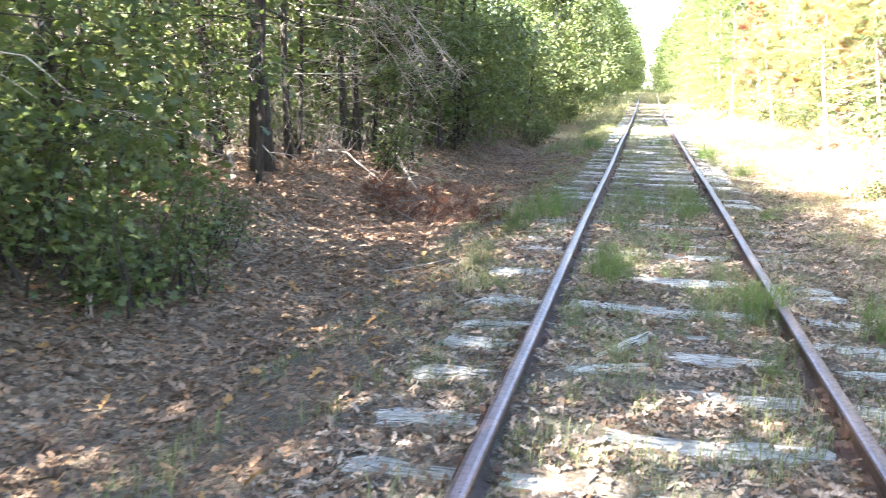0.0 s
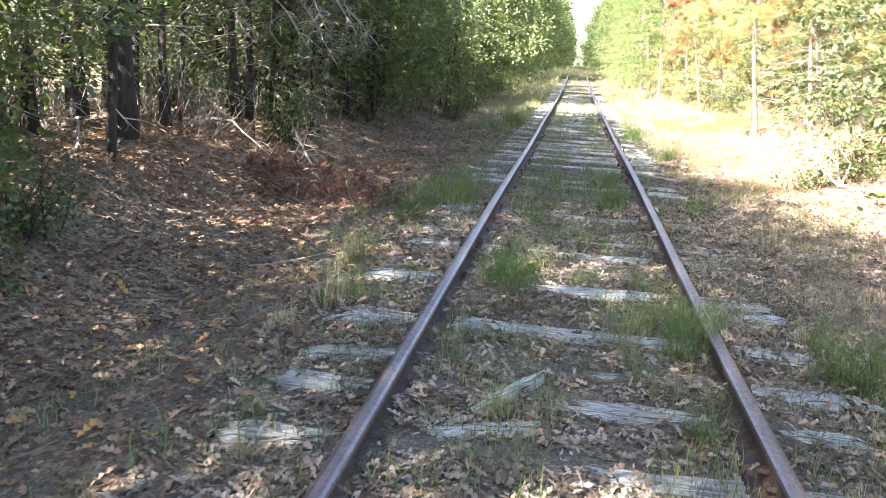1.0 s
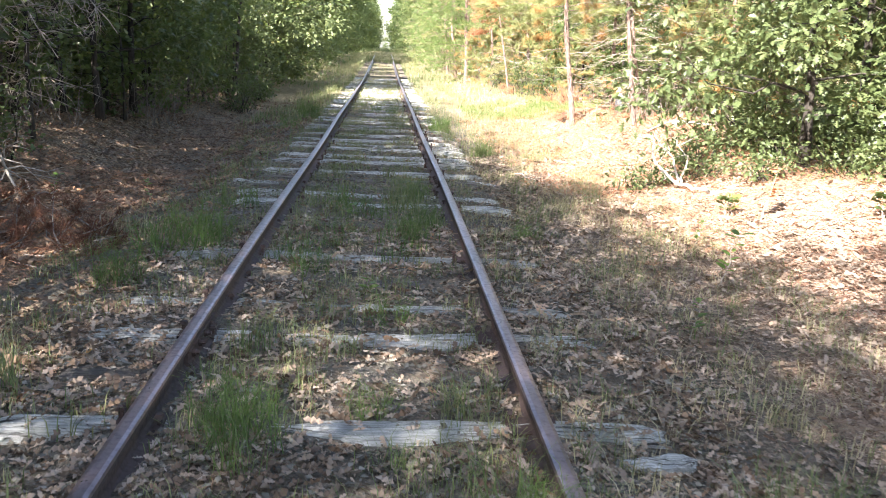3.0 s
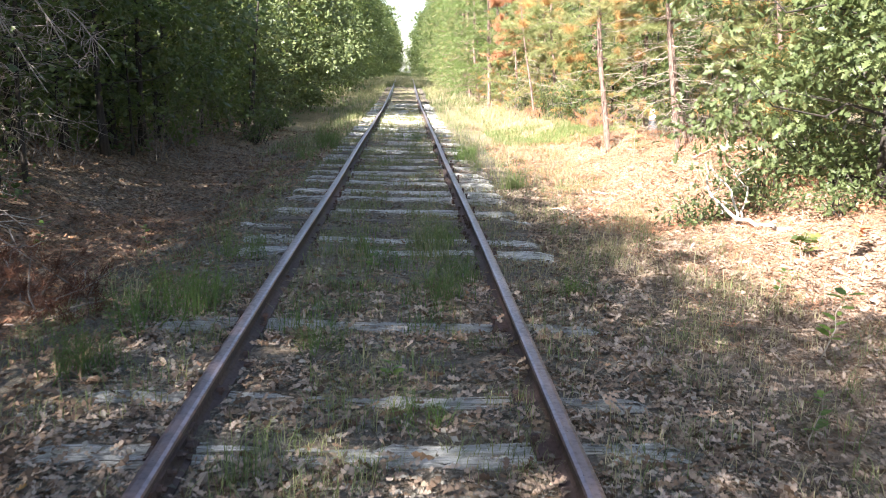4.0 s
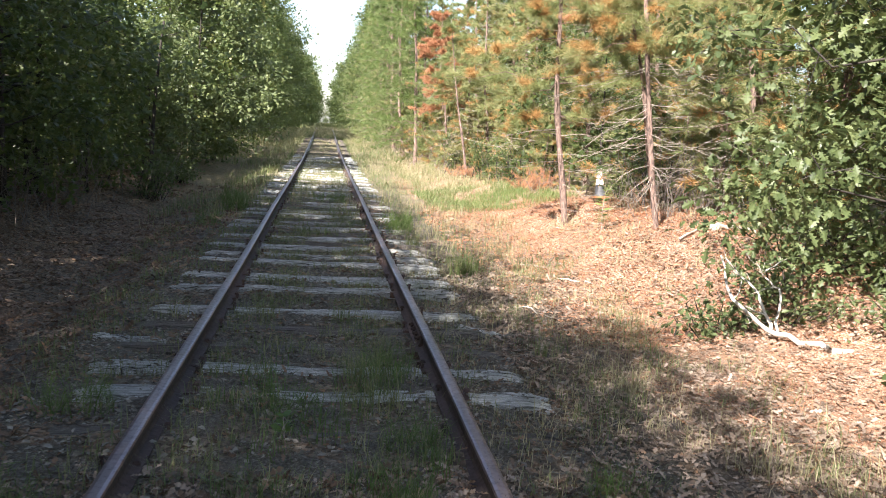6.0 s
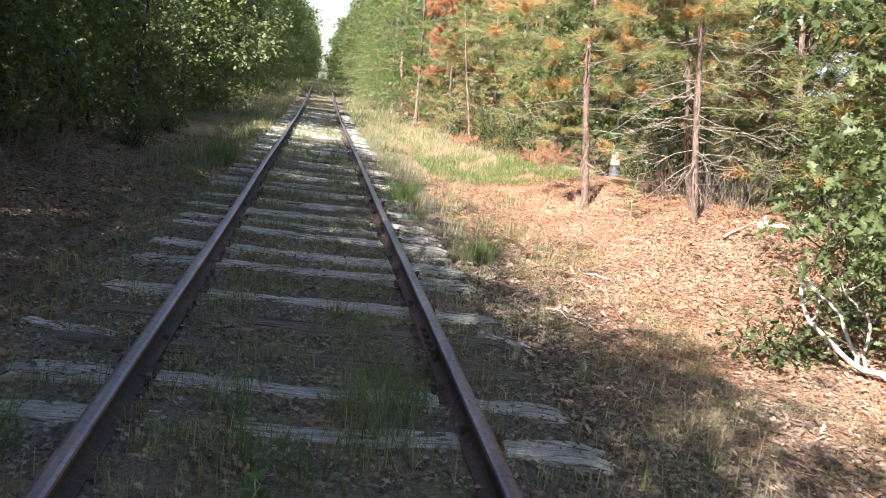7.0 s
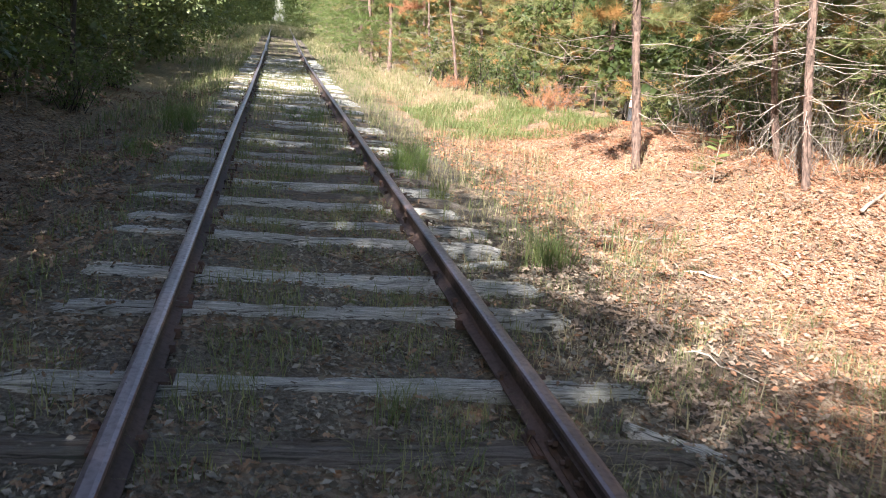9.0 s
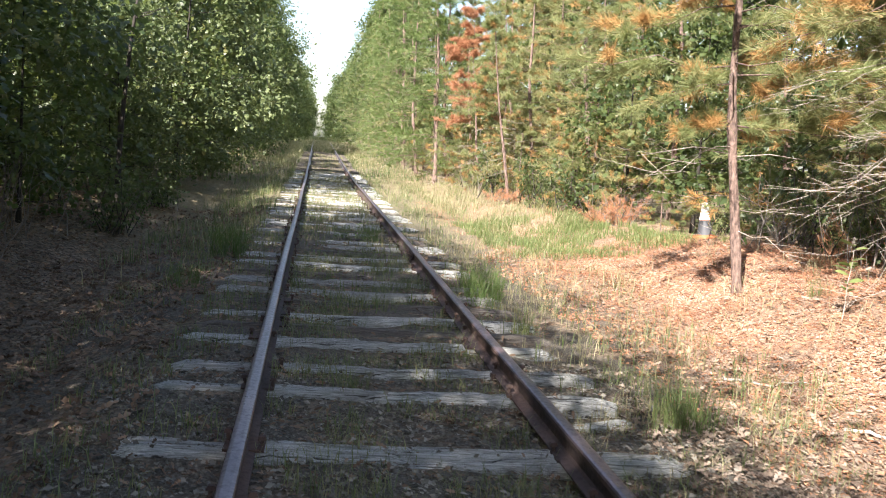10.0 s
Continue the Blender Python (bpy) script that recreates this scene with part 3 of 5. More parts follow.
# rail section, half: across, up
HALF = [(0.0, 0.0), (0.062, 0.0), (0.062, 0.009), (0.02, 0.022), (0.0085, 0.034), (0.0085, 0.092), (0.018, 0.1), (0.034, 0.104), (0.035, 0.124), (0.030, 0.1325), (0.016, 0.136), (0.0, 0.1365)]
SECTION = HALF[1:-1] + [(-a, b) for a, b in reversed(HALF[1:-1])]


def rail_mesh(y0, y1, side):
    geo = Geo()
    ys = np.concatenate([np.arange(y0, 40, 0.5), np.arange(40, y1 + 0.1, 5.0)])
    n = len(SECTION)
    sec = np.array(SECTION)
    drift = 0.006 * np.sin(ys * 0.55 + side) * (ys < 60)
    vert = 0.005 * np.sin(ys * 0.4 + 2 * side) * (ys < 60) + rise(ys)
    v = np.zeros((len(ys), n, 3))
    v[:, :, 0] = sec[None, :, 0] + drift[:, None]
    v[:, :, 1] = ys[:, None]
    v[:, :, 2] = sec[None, :, 1] + vert[:, None]
    f = [(i * n + j, i * n + (j + 1) % n, (i + 1) * n + (j + 1) % n, (i + 1) * n + j) for i in range(len(ys) - 1) for j in range(n)]
    f += [tuple(range(n)), tuple(reversed(range((len(ys) - 1) * n, len(ys) * n)))]
    geo.add(v, f)
    me = geo.mesh("rail", RAIL_SIDE)
    me.materials.append(RAIL_TOP)
    for pl in me.polygons:
        if abs(pl.normal.z) > 0.3 and pl.center.z > 0.12:
            pl.material_index = 1
    return me


def bar_mesh():
    geo = Geo()
    prof = [(0.0, 0.022), (0.030, 0.020), (0.034, 0.03), (0.020, 0.045), (0.018, 0.085), (0.030, 0.098), (0.0, 0.1)]
    n = len(prof)
    v = [(a, y, b) for y in (-0.3, 0.3) for a, b in prof]
    geo.add(v, [(j, (j + 1) % n, n + (j + 1) % n, n + j) for j in range(n)] + [tuple(reversed(range(n))), tuple(range(n, 2 * n))])
    return geo.mesh("joint_bar", IRON)


def bolt_mesh():
    geo = Geo()
    geo.tube([(0.018, 0, 0), (0.036, 0, 0)], [0.02, 0.019], 6)
    geo.tube([(0.036, 0, 0), (0.052, 0, 0)], [0.011, 0.01], 6)
    return geo.mesh("bolt", IRON)


def anchor_mesh():
    geo = Geo()
    geo.box((-0.075, -0.02, -0.03), (0.075, 0.02, -0.002))
    geo.box((0.06, -0.022, -0.028), (0.088, 0.022, 0.022))
    geo.box((-0.088, -0.018, -0.028), (-0.062, 0.018, 0.016))
    return geo.mesh("rail_anchor", IRON)


BAR, BOLT, ANCHOR = bar_mesh(), bolt_mesh(), anchor_mesh()
ANCHORS = {-1: [7.35, 9.3, 12.52, 12.72, 14.84, 15.05, 18.93, 20.8, 24.2], 1: [6.15, 8.2, 12.95, 13.2, 15.3, 17.0, 17.45, 19.6]}
JOINTS = {-1: [8.05, 27.9], 1: [4.35, 13.62, 22.9]}
for side in (-1, 1):
    r = new("rail", rail_mesh(-6, 320, side))
    r.matrix_basis = Matrix.Translation((side * RAIL_X, 0, RAIL_Z - 0.1365))
    tagged(r, "rusty steel railway rail with a worn brown head", "rail", "rails of the track")
    for y in JOINTS[side]:
        for k in (-1, 1):
            b = new("joint_bar", BAR)
            b.parent = r
            b.matrix_basis = pose(k * 0.008, y, 0, 0, 0, 0 if k > 0 else 180)
            for q in (-0.21, -0.07, 0.07, 0.21):
                o = new("bolt", BOLT)
                o.parent = b
                o.matrix_basis = Matrix.Translation((0, q, 0.064))
    for y in ANCHORS[side]:
        a = new("rail_anchor", ANCHOR)
        a.parent = r
        a.matrix_basis = pose(0, y, 0, 0, 0, 180 if side > 0 else 0)

# ties too far off to tell apart
far_ties = Geo()
y = TIE_Y[-1] + 0.55
while y < 150:
    base = float(rise(y))
    far_ties.box((-1.3 + rt.uniform(-0.06, 0.06), y - 0.1, base - 0.12), (1.3 + rt.uniform(-0.06, 0.06), y + 0.1, base + rt.uniform(-0.02, 0.016)))
    y += rt.uniform(0.5, 0.62)
tagged(new("distant_ties", far_ties.mesh("distant_ties", TIE_DARK)), "row of distant grey wooden railway ties", "railway ties", kind="stuff")

# ---- woods ----
rw = random.Random(11)
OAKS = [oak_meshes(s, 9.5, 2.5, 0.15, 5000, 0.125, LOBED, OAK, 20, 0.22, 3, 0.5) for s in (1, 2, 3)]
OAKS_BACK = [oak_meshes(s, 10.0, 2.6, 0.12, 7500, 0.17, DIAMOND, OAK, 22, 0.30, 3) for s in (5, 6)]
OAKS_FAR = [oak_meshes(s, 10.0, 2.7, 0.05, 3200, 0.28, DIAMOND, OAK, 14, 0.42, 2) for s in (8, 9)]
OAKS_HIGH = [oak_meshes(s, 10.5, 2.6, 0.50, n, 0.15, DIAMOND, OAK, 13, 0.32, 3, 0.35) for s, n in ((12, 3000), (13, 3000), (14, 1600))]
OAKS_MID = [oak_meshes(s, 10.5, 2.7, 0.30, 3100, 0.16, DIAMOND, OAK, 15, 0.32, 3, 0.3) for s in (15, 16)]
# crowns only near the top, to cast shade from above the view
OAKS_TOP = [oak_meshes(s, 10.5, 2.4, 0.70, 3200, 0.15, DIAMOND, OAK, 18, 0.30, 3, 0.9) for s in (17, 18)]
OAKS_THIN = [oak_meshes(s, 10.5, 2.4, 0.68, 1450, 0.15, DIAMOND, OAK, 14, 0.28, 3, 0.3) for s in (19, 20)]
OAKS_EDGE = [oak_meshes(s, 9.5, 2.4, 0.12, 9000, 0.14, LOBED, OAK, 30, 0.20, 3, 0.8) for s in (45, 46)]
# Oak whose paler leaf colour stands in for sun on its crown.
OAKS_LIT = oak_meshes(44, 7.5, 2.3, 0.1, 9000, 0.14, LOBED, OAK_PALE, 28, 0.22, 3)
SAPLINGS = [oak_meshes(s, 3.2, 1.25, 0.06, 1700, 0.105, LOBED, OAK, 18, 0.16) for s in (31, 32, 33)]
PINES = [pine_meshes(s, 8.0, 2.0, 0.05, 6, (PINE, GOLD), 0.15, 9, dead=0.3, thin=0.012) for s in (21, 22)]
PINES_GREEN = [pine_meshes(s, 8.0, 1.9, 0.04, 3, (PINE_GREEN, PINE), 0.19, 8, dead=0.3, thin=0.016, kinks=4, sides=3) for s in (23, 24)]
PINES_FAR = [pine_meshes(s, 9.0, 2.0, 0.05, 2, (PINE_GREEN, PINE), 0.32, 7, dead=0.3, kinks=2, sides=3) for s in (25,)]
YOUNG_PINES = [pine_meshes(s, 2.4, 0.95, 0.04, 5, (PINE, GOLD), 0.11, 10, dead=0.2, thin=0.009) for s in (26, 27)]


def oak(x, y, kind=0, size=1.0, label="oak tree with dense green leaves and grey bark"):
    meshes = (OAKS + OAKS_BACK + OAKS_FAR + OAKS_HIGH + OAKS_MID + OAKS_TOP + OAKS_THIN + OAKS_EDGE)[kind]
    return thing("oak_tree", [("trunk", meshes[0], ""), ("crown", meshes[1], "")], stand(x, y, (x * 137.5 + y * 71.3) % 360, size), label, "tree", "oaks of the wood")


def sapling(x, y, size=1.0, label="oak sapling with broad green leaves"):
    meshes = SAPLINGS[rw.randrange(3)]
    return thing("oak_sapling", [("trunk", meshes[0], ""), ("crown", meshes[1], "")], stand(x, y, (x * 137.5 + y * 71.3) % 360, size), label, "tree", "saplings at the wood's edge")


def pine(x, y, meshes, size=1.0, label="pine tree with yellow-green needles", lean=(0, -4)):
    return thing("pine_tree", meshes, stand(x, y, (x * 137.5 + y * 71.3) % 360, size, lean=lean), label, "tree", "pines of the wood")


# the wood that shades the track: its front row sinks from twelve metres to seven
# trees before y 0 are added behind the view, only to cast shade
y = -14.0
while y < 62:
    tall = float(np.interp(y, (-20, -3, 1, 4, 7, 11, 14, 24, 25.5, 26.5, 28, 29, 32, 33, 37, 39), (12.4, 11.3, 10.5, 9.9, 9.1, 8.4, 8.0, 7.4, 6.8, 4.8, 4.8, 6.8, 6.6, 4.7, 4.7, 7.5)))
    if -9 < y < 13 and rw.random() < 0.55:
        pass
    elif y < 14:
        oak(rw.uniform(-6.0, -4.9) - 0.3 * (y > 2), y, 9 if y < 1 or (y < 6 and rw.random() < 0.5) else (7 if y < 9 else 10) + rw.randrange(2), tall / 10.5 * rw.uniform(0.82, 0.9))
    elif y < 24:
        oak(rw.uniform(-5.0, -4.4), y, rw.randrange(3), tall / 9.5 * rw.uniform(0.94, 1.04))
    else:
        if y > 31:
            oak(rw.uniform(-5.0, -4.2), y, 16 + rw.randrange(2), rw.uniform(0.7, 1.0))
    y += rw.uniform(1.4, 2.0) * (3.4 if y > 24 else 1.3)
for row, (x0, x1, step) in enumerate(((-8.4, -7.2, 2.4), (-14, -11.5, 4.2), (-22, -17, 5.0))):
    y = -12.0
    while y < 70:
        if not (-3 < y < 5.5 and row == 0) and not (row == 1 and 3 < y < 13) and not (row == 0 and (22 < y or 8 < y < 15)):
            oak(rw.uniform(x0, x1), y, 5 + rw.randrange(2) if row else ((10 + rw.randrange(2) if y < 1 or y > 8 else 9) if y < 15 else 3 + rw.randrange(2)), rw.uniform(0.85, 1.02) * (0.6 if 18 < y < 40 else 1))
        y += rw.uniform(0.8, 1.2) * step
# taller row added out of view, to shade the near track
y = -18.0
while y < -4:
    oak(rw.uniform(-7.8, -6.8), y, 9, rw.uniform(1.15, 1.24), "tall oak added out of view to shade the track")
    y += rw.uniform(2.2, 3.0)
# the tallest of the front row, added so unseen tops draw the shade's edge
ra = random.Random(5)
y = -6.5
while y < 25:
    tall = float(np.interp(y, (-6.5, -2.2, 0.1, 1.1, 2.4, 4.7, 7.3, 9.7, 11.8, 13, 25), (12.2, 11.4, 10.3, 9.75, 9.4, 9.2, 8.7, 8.3, 8.2, 8.0, 7.4)))
    oak(ra.uniform(-5.4, -5.2) + (0.4 if y > 13 else float(np.interp(y, (2.6, 2.9, 4.6, 5.2, 7.0, 8.0), (0, -0.5, -0.5, 0.0, -0.1, -0.65)))), y, (14 if y < 2 else 12) + ra.randrange(2), tall / 10.5, "tall oak added to cast shade, its crown out of view")
    y += 1.6 if y < 1 else (1.1 if y < 13 else 2.3)
# extra oaks added to thicken that edge of shade
for x, y, tall in ((-5.9, 4.0, 9.8), (-5.9, 5.4, 9.6), (-5.9, -3.4, 12.3), (-5.9, -1.8, 11.8), (-5.9, -0.4, 11.3), (-5.3, 6.0, 9.1)):
    oak(x, y, 12 if y > 5.8 else 14, tall / 10.5, "tall oak added to cast shade, its crown out of view")
# three more oaks out of view, added to darken the near bank with shade
for x, y, size in ((-8.3, -0.6, 0.95), (-8.0, -3.0, 0.85), (-7.4, -6.2, 1.0)):
    oak(x, y, 10, size)
for x0, x1, step in ((-5.9, -5.1, 1.5), (-7.2, -6.3, 1.5), (-9.5, -8.4, 2.0)):
    y = 15.0 if x0 > -6 else (17.5 if x0 > -8 else 20.0)
    while y < 40:
        sapling(rw.uniform(x0, x1), y, rw.uniform(0.85, 1.25), "oak sapling in the shade of the wood")
        y += rw.uniform(0.8, 1.2) * step
y = 19.5
while y < 40:
    sapling(rw.uniform(-4.9, -4.1), y, rw.uniform(0.75, 1.15))
    y += rw.uniform(1.6, 2.6)
for x, y, s in ((-4.9, 6.9, 1.0), (-5.0, 5.2, 1.05), (-5.7, 8.3, 0.95), (-4.7, 3.9, 1.0), (-7.6, 8.2, 0.9), (-5.6, 4.2, 0.8), (-8.6, 12.6, 1.0), (-6.4, 18.4, 1.1), (-5.2, 2.4, 0.9), (-10.4, 11.2, 1.1), (-11.5, 15.5, 1.1), (-12, 8, 1.0), (-13, 19, 1.2)):
    sapling(x, y, s)
y = 40.5
while y < 125:
    sapling(rw.uniform(-5.0, -4.0), y, rw.uniform(0.8, 1.25))
    y += rw.uniform(1.8, 2.8) * (1 if y < 70 else 1.6)
y = 62.0
while y < 280:
    oak(rw.uniform(-6.0, -5.2) + 0.6 * (y > 180), y, (3 if y < 110 else 5) + rw.randrange(2), rw.uniform(1.05, 1.4))
    y += rw.uniform(4.4, 6.2)

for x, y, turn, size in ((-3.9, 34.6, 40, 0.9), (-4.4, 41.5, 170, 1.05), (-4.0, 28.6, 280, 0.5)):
    thing("oak_tree", [("trunk", OAKS_LIT[0], ""), ("crown", OAKS_LIT[1], "")], stand(x, y, turn, size), "oak standing forward with pale green leaves, sunlight put into their colour", "tree", "oaks of the wood")
for x in (-7.5, -4.5, -1.5, 1.5, 4.5, 7.5):
    oak(x, 296 + rw.uniform(-6, 6), 5 + rw.randrange(2), rw.uniform(0.6, 0.9), "distant oak where the line ends from sight")

# the sunny wood: pines in front, oaks behind
for x, y, k, s in ((7.4, 23.0, 0, 0.85), (7.4, 26.0, 1, 0.9), (5.7, 31.0, 0, 0.8), (5.2, 34.6, 1, 0.85), (7.0, 20.9, 1, 0.85), (6.4, 17.6, 0, 0.9), (8.2, 24.4, 1, 1.1), (4.6, 40.5, 0, 0.8), (7.0, 14.8, 1, 1.0), (7.6, 19.0, 0, 1.0), (6.6, 29.0, 1, 0.95), (4.9, 37.2, 0, 0.75), (6.2, 33.0, 1, 1.0), (6.4, 36.2, 0, 1.0), (7.4, 21.8, 1, 1.0), (5.7, 39.2, 1, 0.95)):
    pine(x, y, PINES[k], s, "pitch pine with yellow-green and browning needles")
y = 42.5
while y < 75:
    pine(rw.uniform(3.6, 4.5), y, PINES_GREEN[rw.randrange(2)], rw.uniform(0.9, 1.15) * (1 + 0.006 * (y - 42)), "young green pine tree")
    y += rw.uniform(1.5, 2.3)
for x0, x1, step in ((8.2, 10, 2.6), (11.5, 15, 4.0), (17, 22, 6.0)):
    y = 3.0
    while y < 80:
        if rw.random() < 0.45:
            oak(rw.uniform(x0, x1), y, 3 + rw.randrange(2) if y < 45 and x0 < 9 else 5 + rw.randrange(2), rw.uniform(0.8, 1.15))
        else:
            pine(rw.uniform(x0, x1), y, PINES_FAR[0], rw.uniform(0.9, 1.15))
        y += rw.uniform(0.8, 1.2) * step
y = 75.0
while y < 280:
    if rw.random() < 0.5:
        oak(rw.uniform(5.2, 6.0) - 0.6 * (y > 180), y, (3 if y < 110 else 5) + rw.randrange(2), rw.uniform(1.05, 1.4))
    else:
        pine(rw.uniform(4.4, 5.2) - 0.4 * (y > 180), y, PINES_FAR[0], rw.uniform(1.15, 1.5))
    y += rw.uniform(2.4, 3.8)
for x, y, k, s in ((7.2, 24.6, 0, 0.8), (5.4, 28.6, 1, 0.75), (5.0, 30.4, 0, 0.8), (4.6, 33.9, 1, 0.8), (4.7, 36.2, 0, 0.9), (6.0, 21.6, 1, 0.7), (5.6, 26.9, 0, 0.5), (4.3, 38.6, 1, 0.85), (5.6, 19.6, 1, 0.5), (5.3, 32.4, 0, 0.9), (5.9, 30.0, 1, 1.0), (4.9, 35.6, 0, 1.0), (4.6, 41.2, 1, 1.1), (4.2, 43.0, 0, 1.0), (6.4, 22.6, 1, 0.9), (6.9, 23.8, 0, 1.1), (6.1, 20.2, 0, 0.8), (6.8, 18.4, 1, 1.0), (5.9, 16.9, 0, 0.7), (4.0, 46.0, 1, 1.0), (4.1, 49.5, 0, 1.2)):
    thing("young_pine", YOUNG_PINES[k], stand(x, y, rw.uniform(0, 360), s), "bushy young pine with yellow-green needles", "tree", "young pines at the edge")
for x, y, s in ((6.5, 27.6, 1.35), (5.9, 29.6, 1.25), (6.2, 16.2, 1.0), (7.0, 25.0, 0.9)):
    sapling(x, y, s, "young oak with glossy dark green leaves")

# single trees that stand out
thing("oak_tree", [("trunk", me, "") if i == 0 else ("crown", me, "") for i, me in enumerate(oak_meshes(41, 6.8, 1.8, 0.08, 10500, 0.095, FINE, OAK_PALE, 28, 0.19, 5, 0.6))],
      stand(4.75, 13.3, 20), "white oak with deeply lobed pale green leaves", "tree", "oaks of the wood")
thing("oak_tree", [("trunk", me, "") if i == 0 else ("crown", me, "") for i, me in enumerate(oak_meshes(43, 6.5, 1.9, 0.08, 6500, 0.11, FINE, OAK_PALE, 24, 0.2))],
      stand(6.3, 11.3, 140), "white oak with deeply lobed pale green leaves", "tree", "oaks of the wood")
thing("oak_tree", [("trunk", me, "") if i == 0 else ("crown", me, "") for i, me in enumerate(oak_meshes(47, 6.6, 1.9, 0.06, 6000, 0.115, FINE, OAK_PALE, 26, 0.22, 3))],
      stand(5.7, 13.9, 70), "white oak with dense green leaves", "tree", "oaks of the wood")
thing("pine_tree", pine_meshes(51, 6.6, 1.6, 0.25, 18, (PINE, GOLD), 0.13, 17, 0.055, 0.45, 0.0055), stand(3.62, 20.1, 30, 1, 0, (0, -6.5)), "slender pine with flaky pink-brown bark and thin needles", "tree", "pines of the wood")
thing("pine_tree", pine_meshes(52, 6.4, 1.4, 0.33, 15, (PINE, GOLD), 0.13, 15, 0.040, 0.7, 0.0055, 2), stand(4.08, 17.65, 80, 1, 0, (0, -6.5)), "slender pine with many bare grey dead branches", "tree", "pines of the wood")
thing("pine_tree", pine_meshes(53, 5.6, 1.2, 0.45, 8, (GOLD, RUSSET), 0.12, 15, 0.036, 0.8, 0.0055, 3), stand(4.6, 19.0, 10, 1, 0, (0, -16)), "leaning thin pine with golden dying needles", "tree", "pines of the wood")
thing("pine_tree", pine_meshes(54, 5.3, 1.3, 0.36, 9, (RUSSET, RUSSET), 0.15, 11, 0.05, 0.5, 0.010), stand(4.5, 38.2, 10, 1, 0, (0, -7)), "dying pine with rust-orange needles", "tree", "pines of the wood")
thing("pine_tree", pine_meshes(55, 4.6, 1.0, 0.42, 6, (PINE, GOLD), 0.13, 10, 0.045, 0.6, 0.009), stand(4.25, 33.3, 60, 1, 0, (0, -8)), "thin young pine with a pale trunk", "tree", "pines of the wood")


def bole(seed, x, y, height, r, label, lean=(0, 0)):
    """A bare trunk with a few stubs that goes up into the crowns."""
    rs = np.random.RandomState(seed)
    geo = Geo()
    z = np.linspace(-0.2, height, 12)
    pts = np.stack([0.05 * np.sin(z * 0.9 + seed), 0.05 * np.cos(z * 0.8 + seed), z], 1)
    rad = r * (1 - 0.55 * np.linspace(0, 1, 12))
    rad[0], rad[1] = r * 1.6, r * 1.15
    geo.tube(pts, rad, 12)
    top = Geo()
    centres = []
    for k in range(9):
        zz = height * rs.uniform(0.25, 1.0)
        az = rs.rand() * 6.28
        b = np.array([math.cos(az), math.sin(az), 0.35]) * rs.uniform(0.5, 1.6)
        geo.tube(bend(rs, (0, 0, zz), np.array([0, 0, zz]) + b, 4, 0.05), np.linspace(r * 0.22, r * 0.05, 4), 5)
        if zz > height * 0.5:
            centres.append(np.array([0, 0, zz]) + b)
    centres.append(np.array([0, 0, height]))
    leafy(top, rs, np.array(centres), 700, 0.5, 0.16, LOBED)
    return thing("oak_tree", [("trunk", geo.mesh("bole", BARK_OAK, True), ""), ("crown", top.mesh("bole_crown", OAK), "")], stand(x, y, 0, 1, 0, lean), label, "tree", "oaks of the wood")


bole(1, -4.9, 10.35, 7.5, 0.125, "oak with a thick dark trunk on the bank")
bole(2, -5.95, 15.7, 7.0, 0.09, "oak with a dark slim trunk")
bole(3, -5.5, 18.0, 7.0, 0.075, "oak with a dark slim trunk")
bole(4, -6.3, 12.1, 7.0, 0.08, "oak with a dark slim trunk", (0, -3))
bole(5, -7.2, 16.8, 7.0, 0.09, "oak with a dark slim trunk")
bole(6, -6.9, 20.0, 7.0, 0.10, "oak with a dark slim trunk")
bole(7, -6.2, 8.2, 7.0, 0.08, "oak with a dark slim trunk")
bole(8, -7.8, 13.2, 7.0, 0.08, "oak with a dark slim trunk")
bole(9, -3.7, 27.2, 3.6, 0.05, "thin dark sapling at the wood's edge", (0, 4))


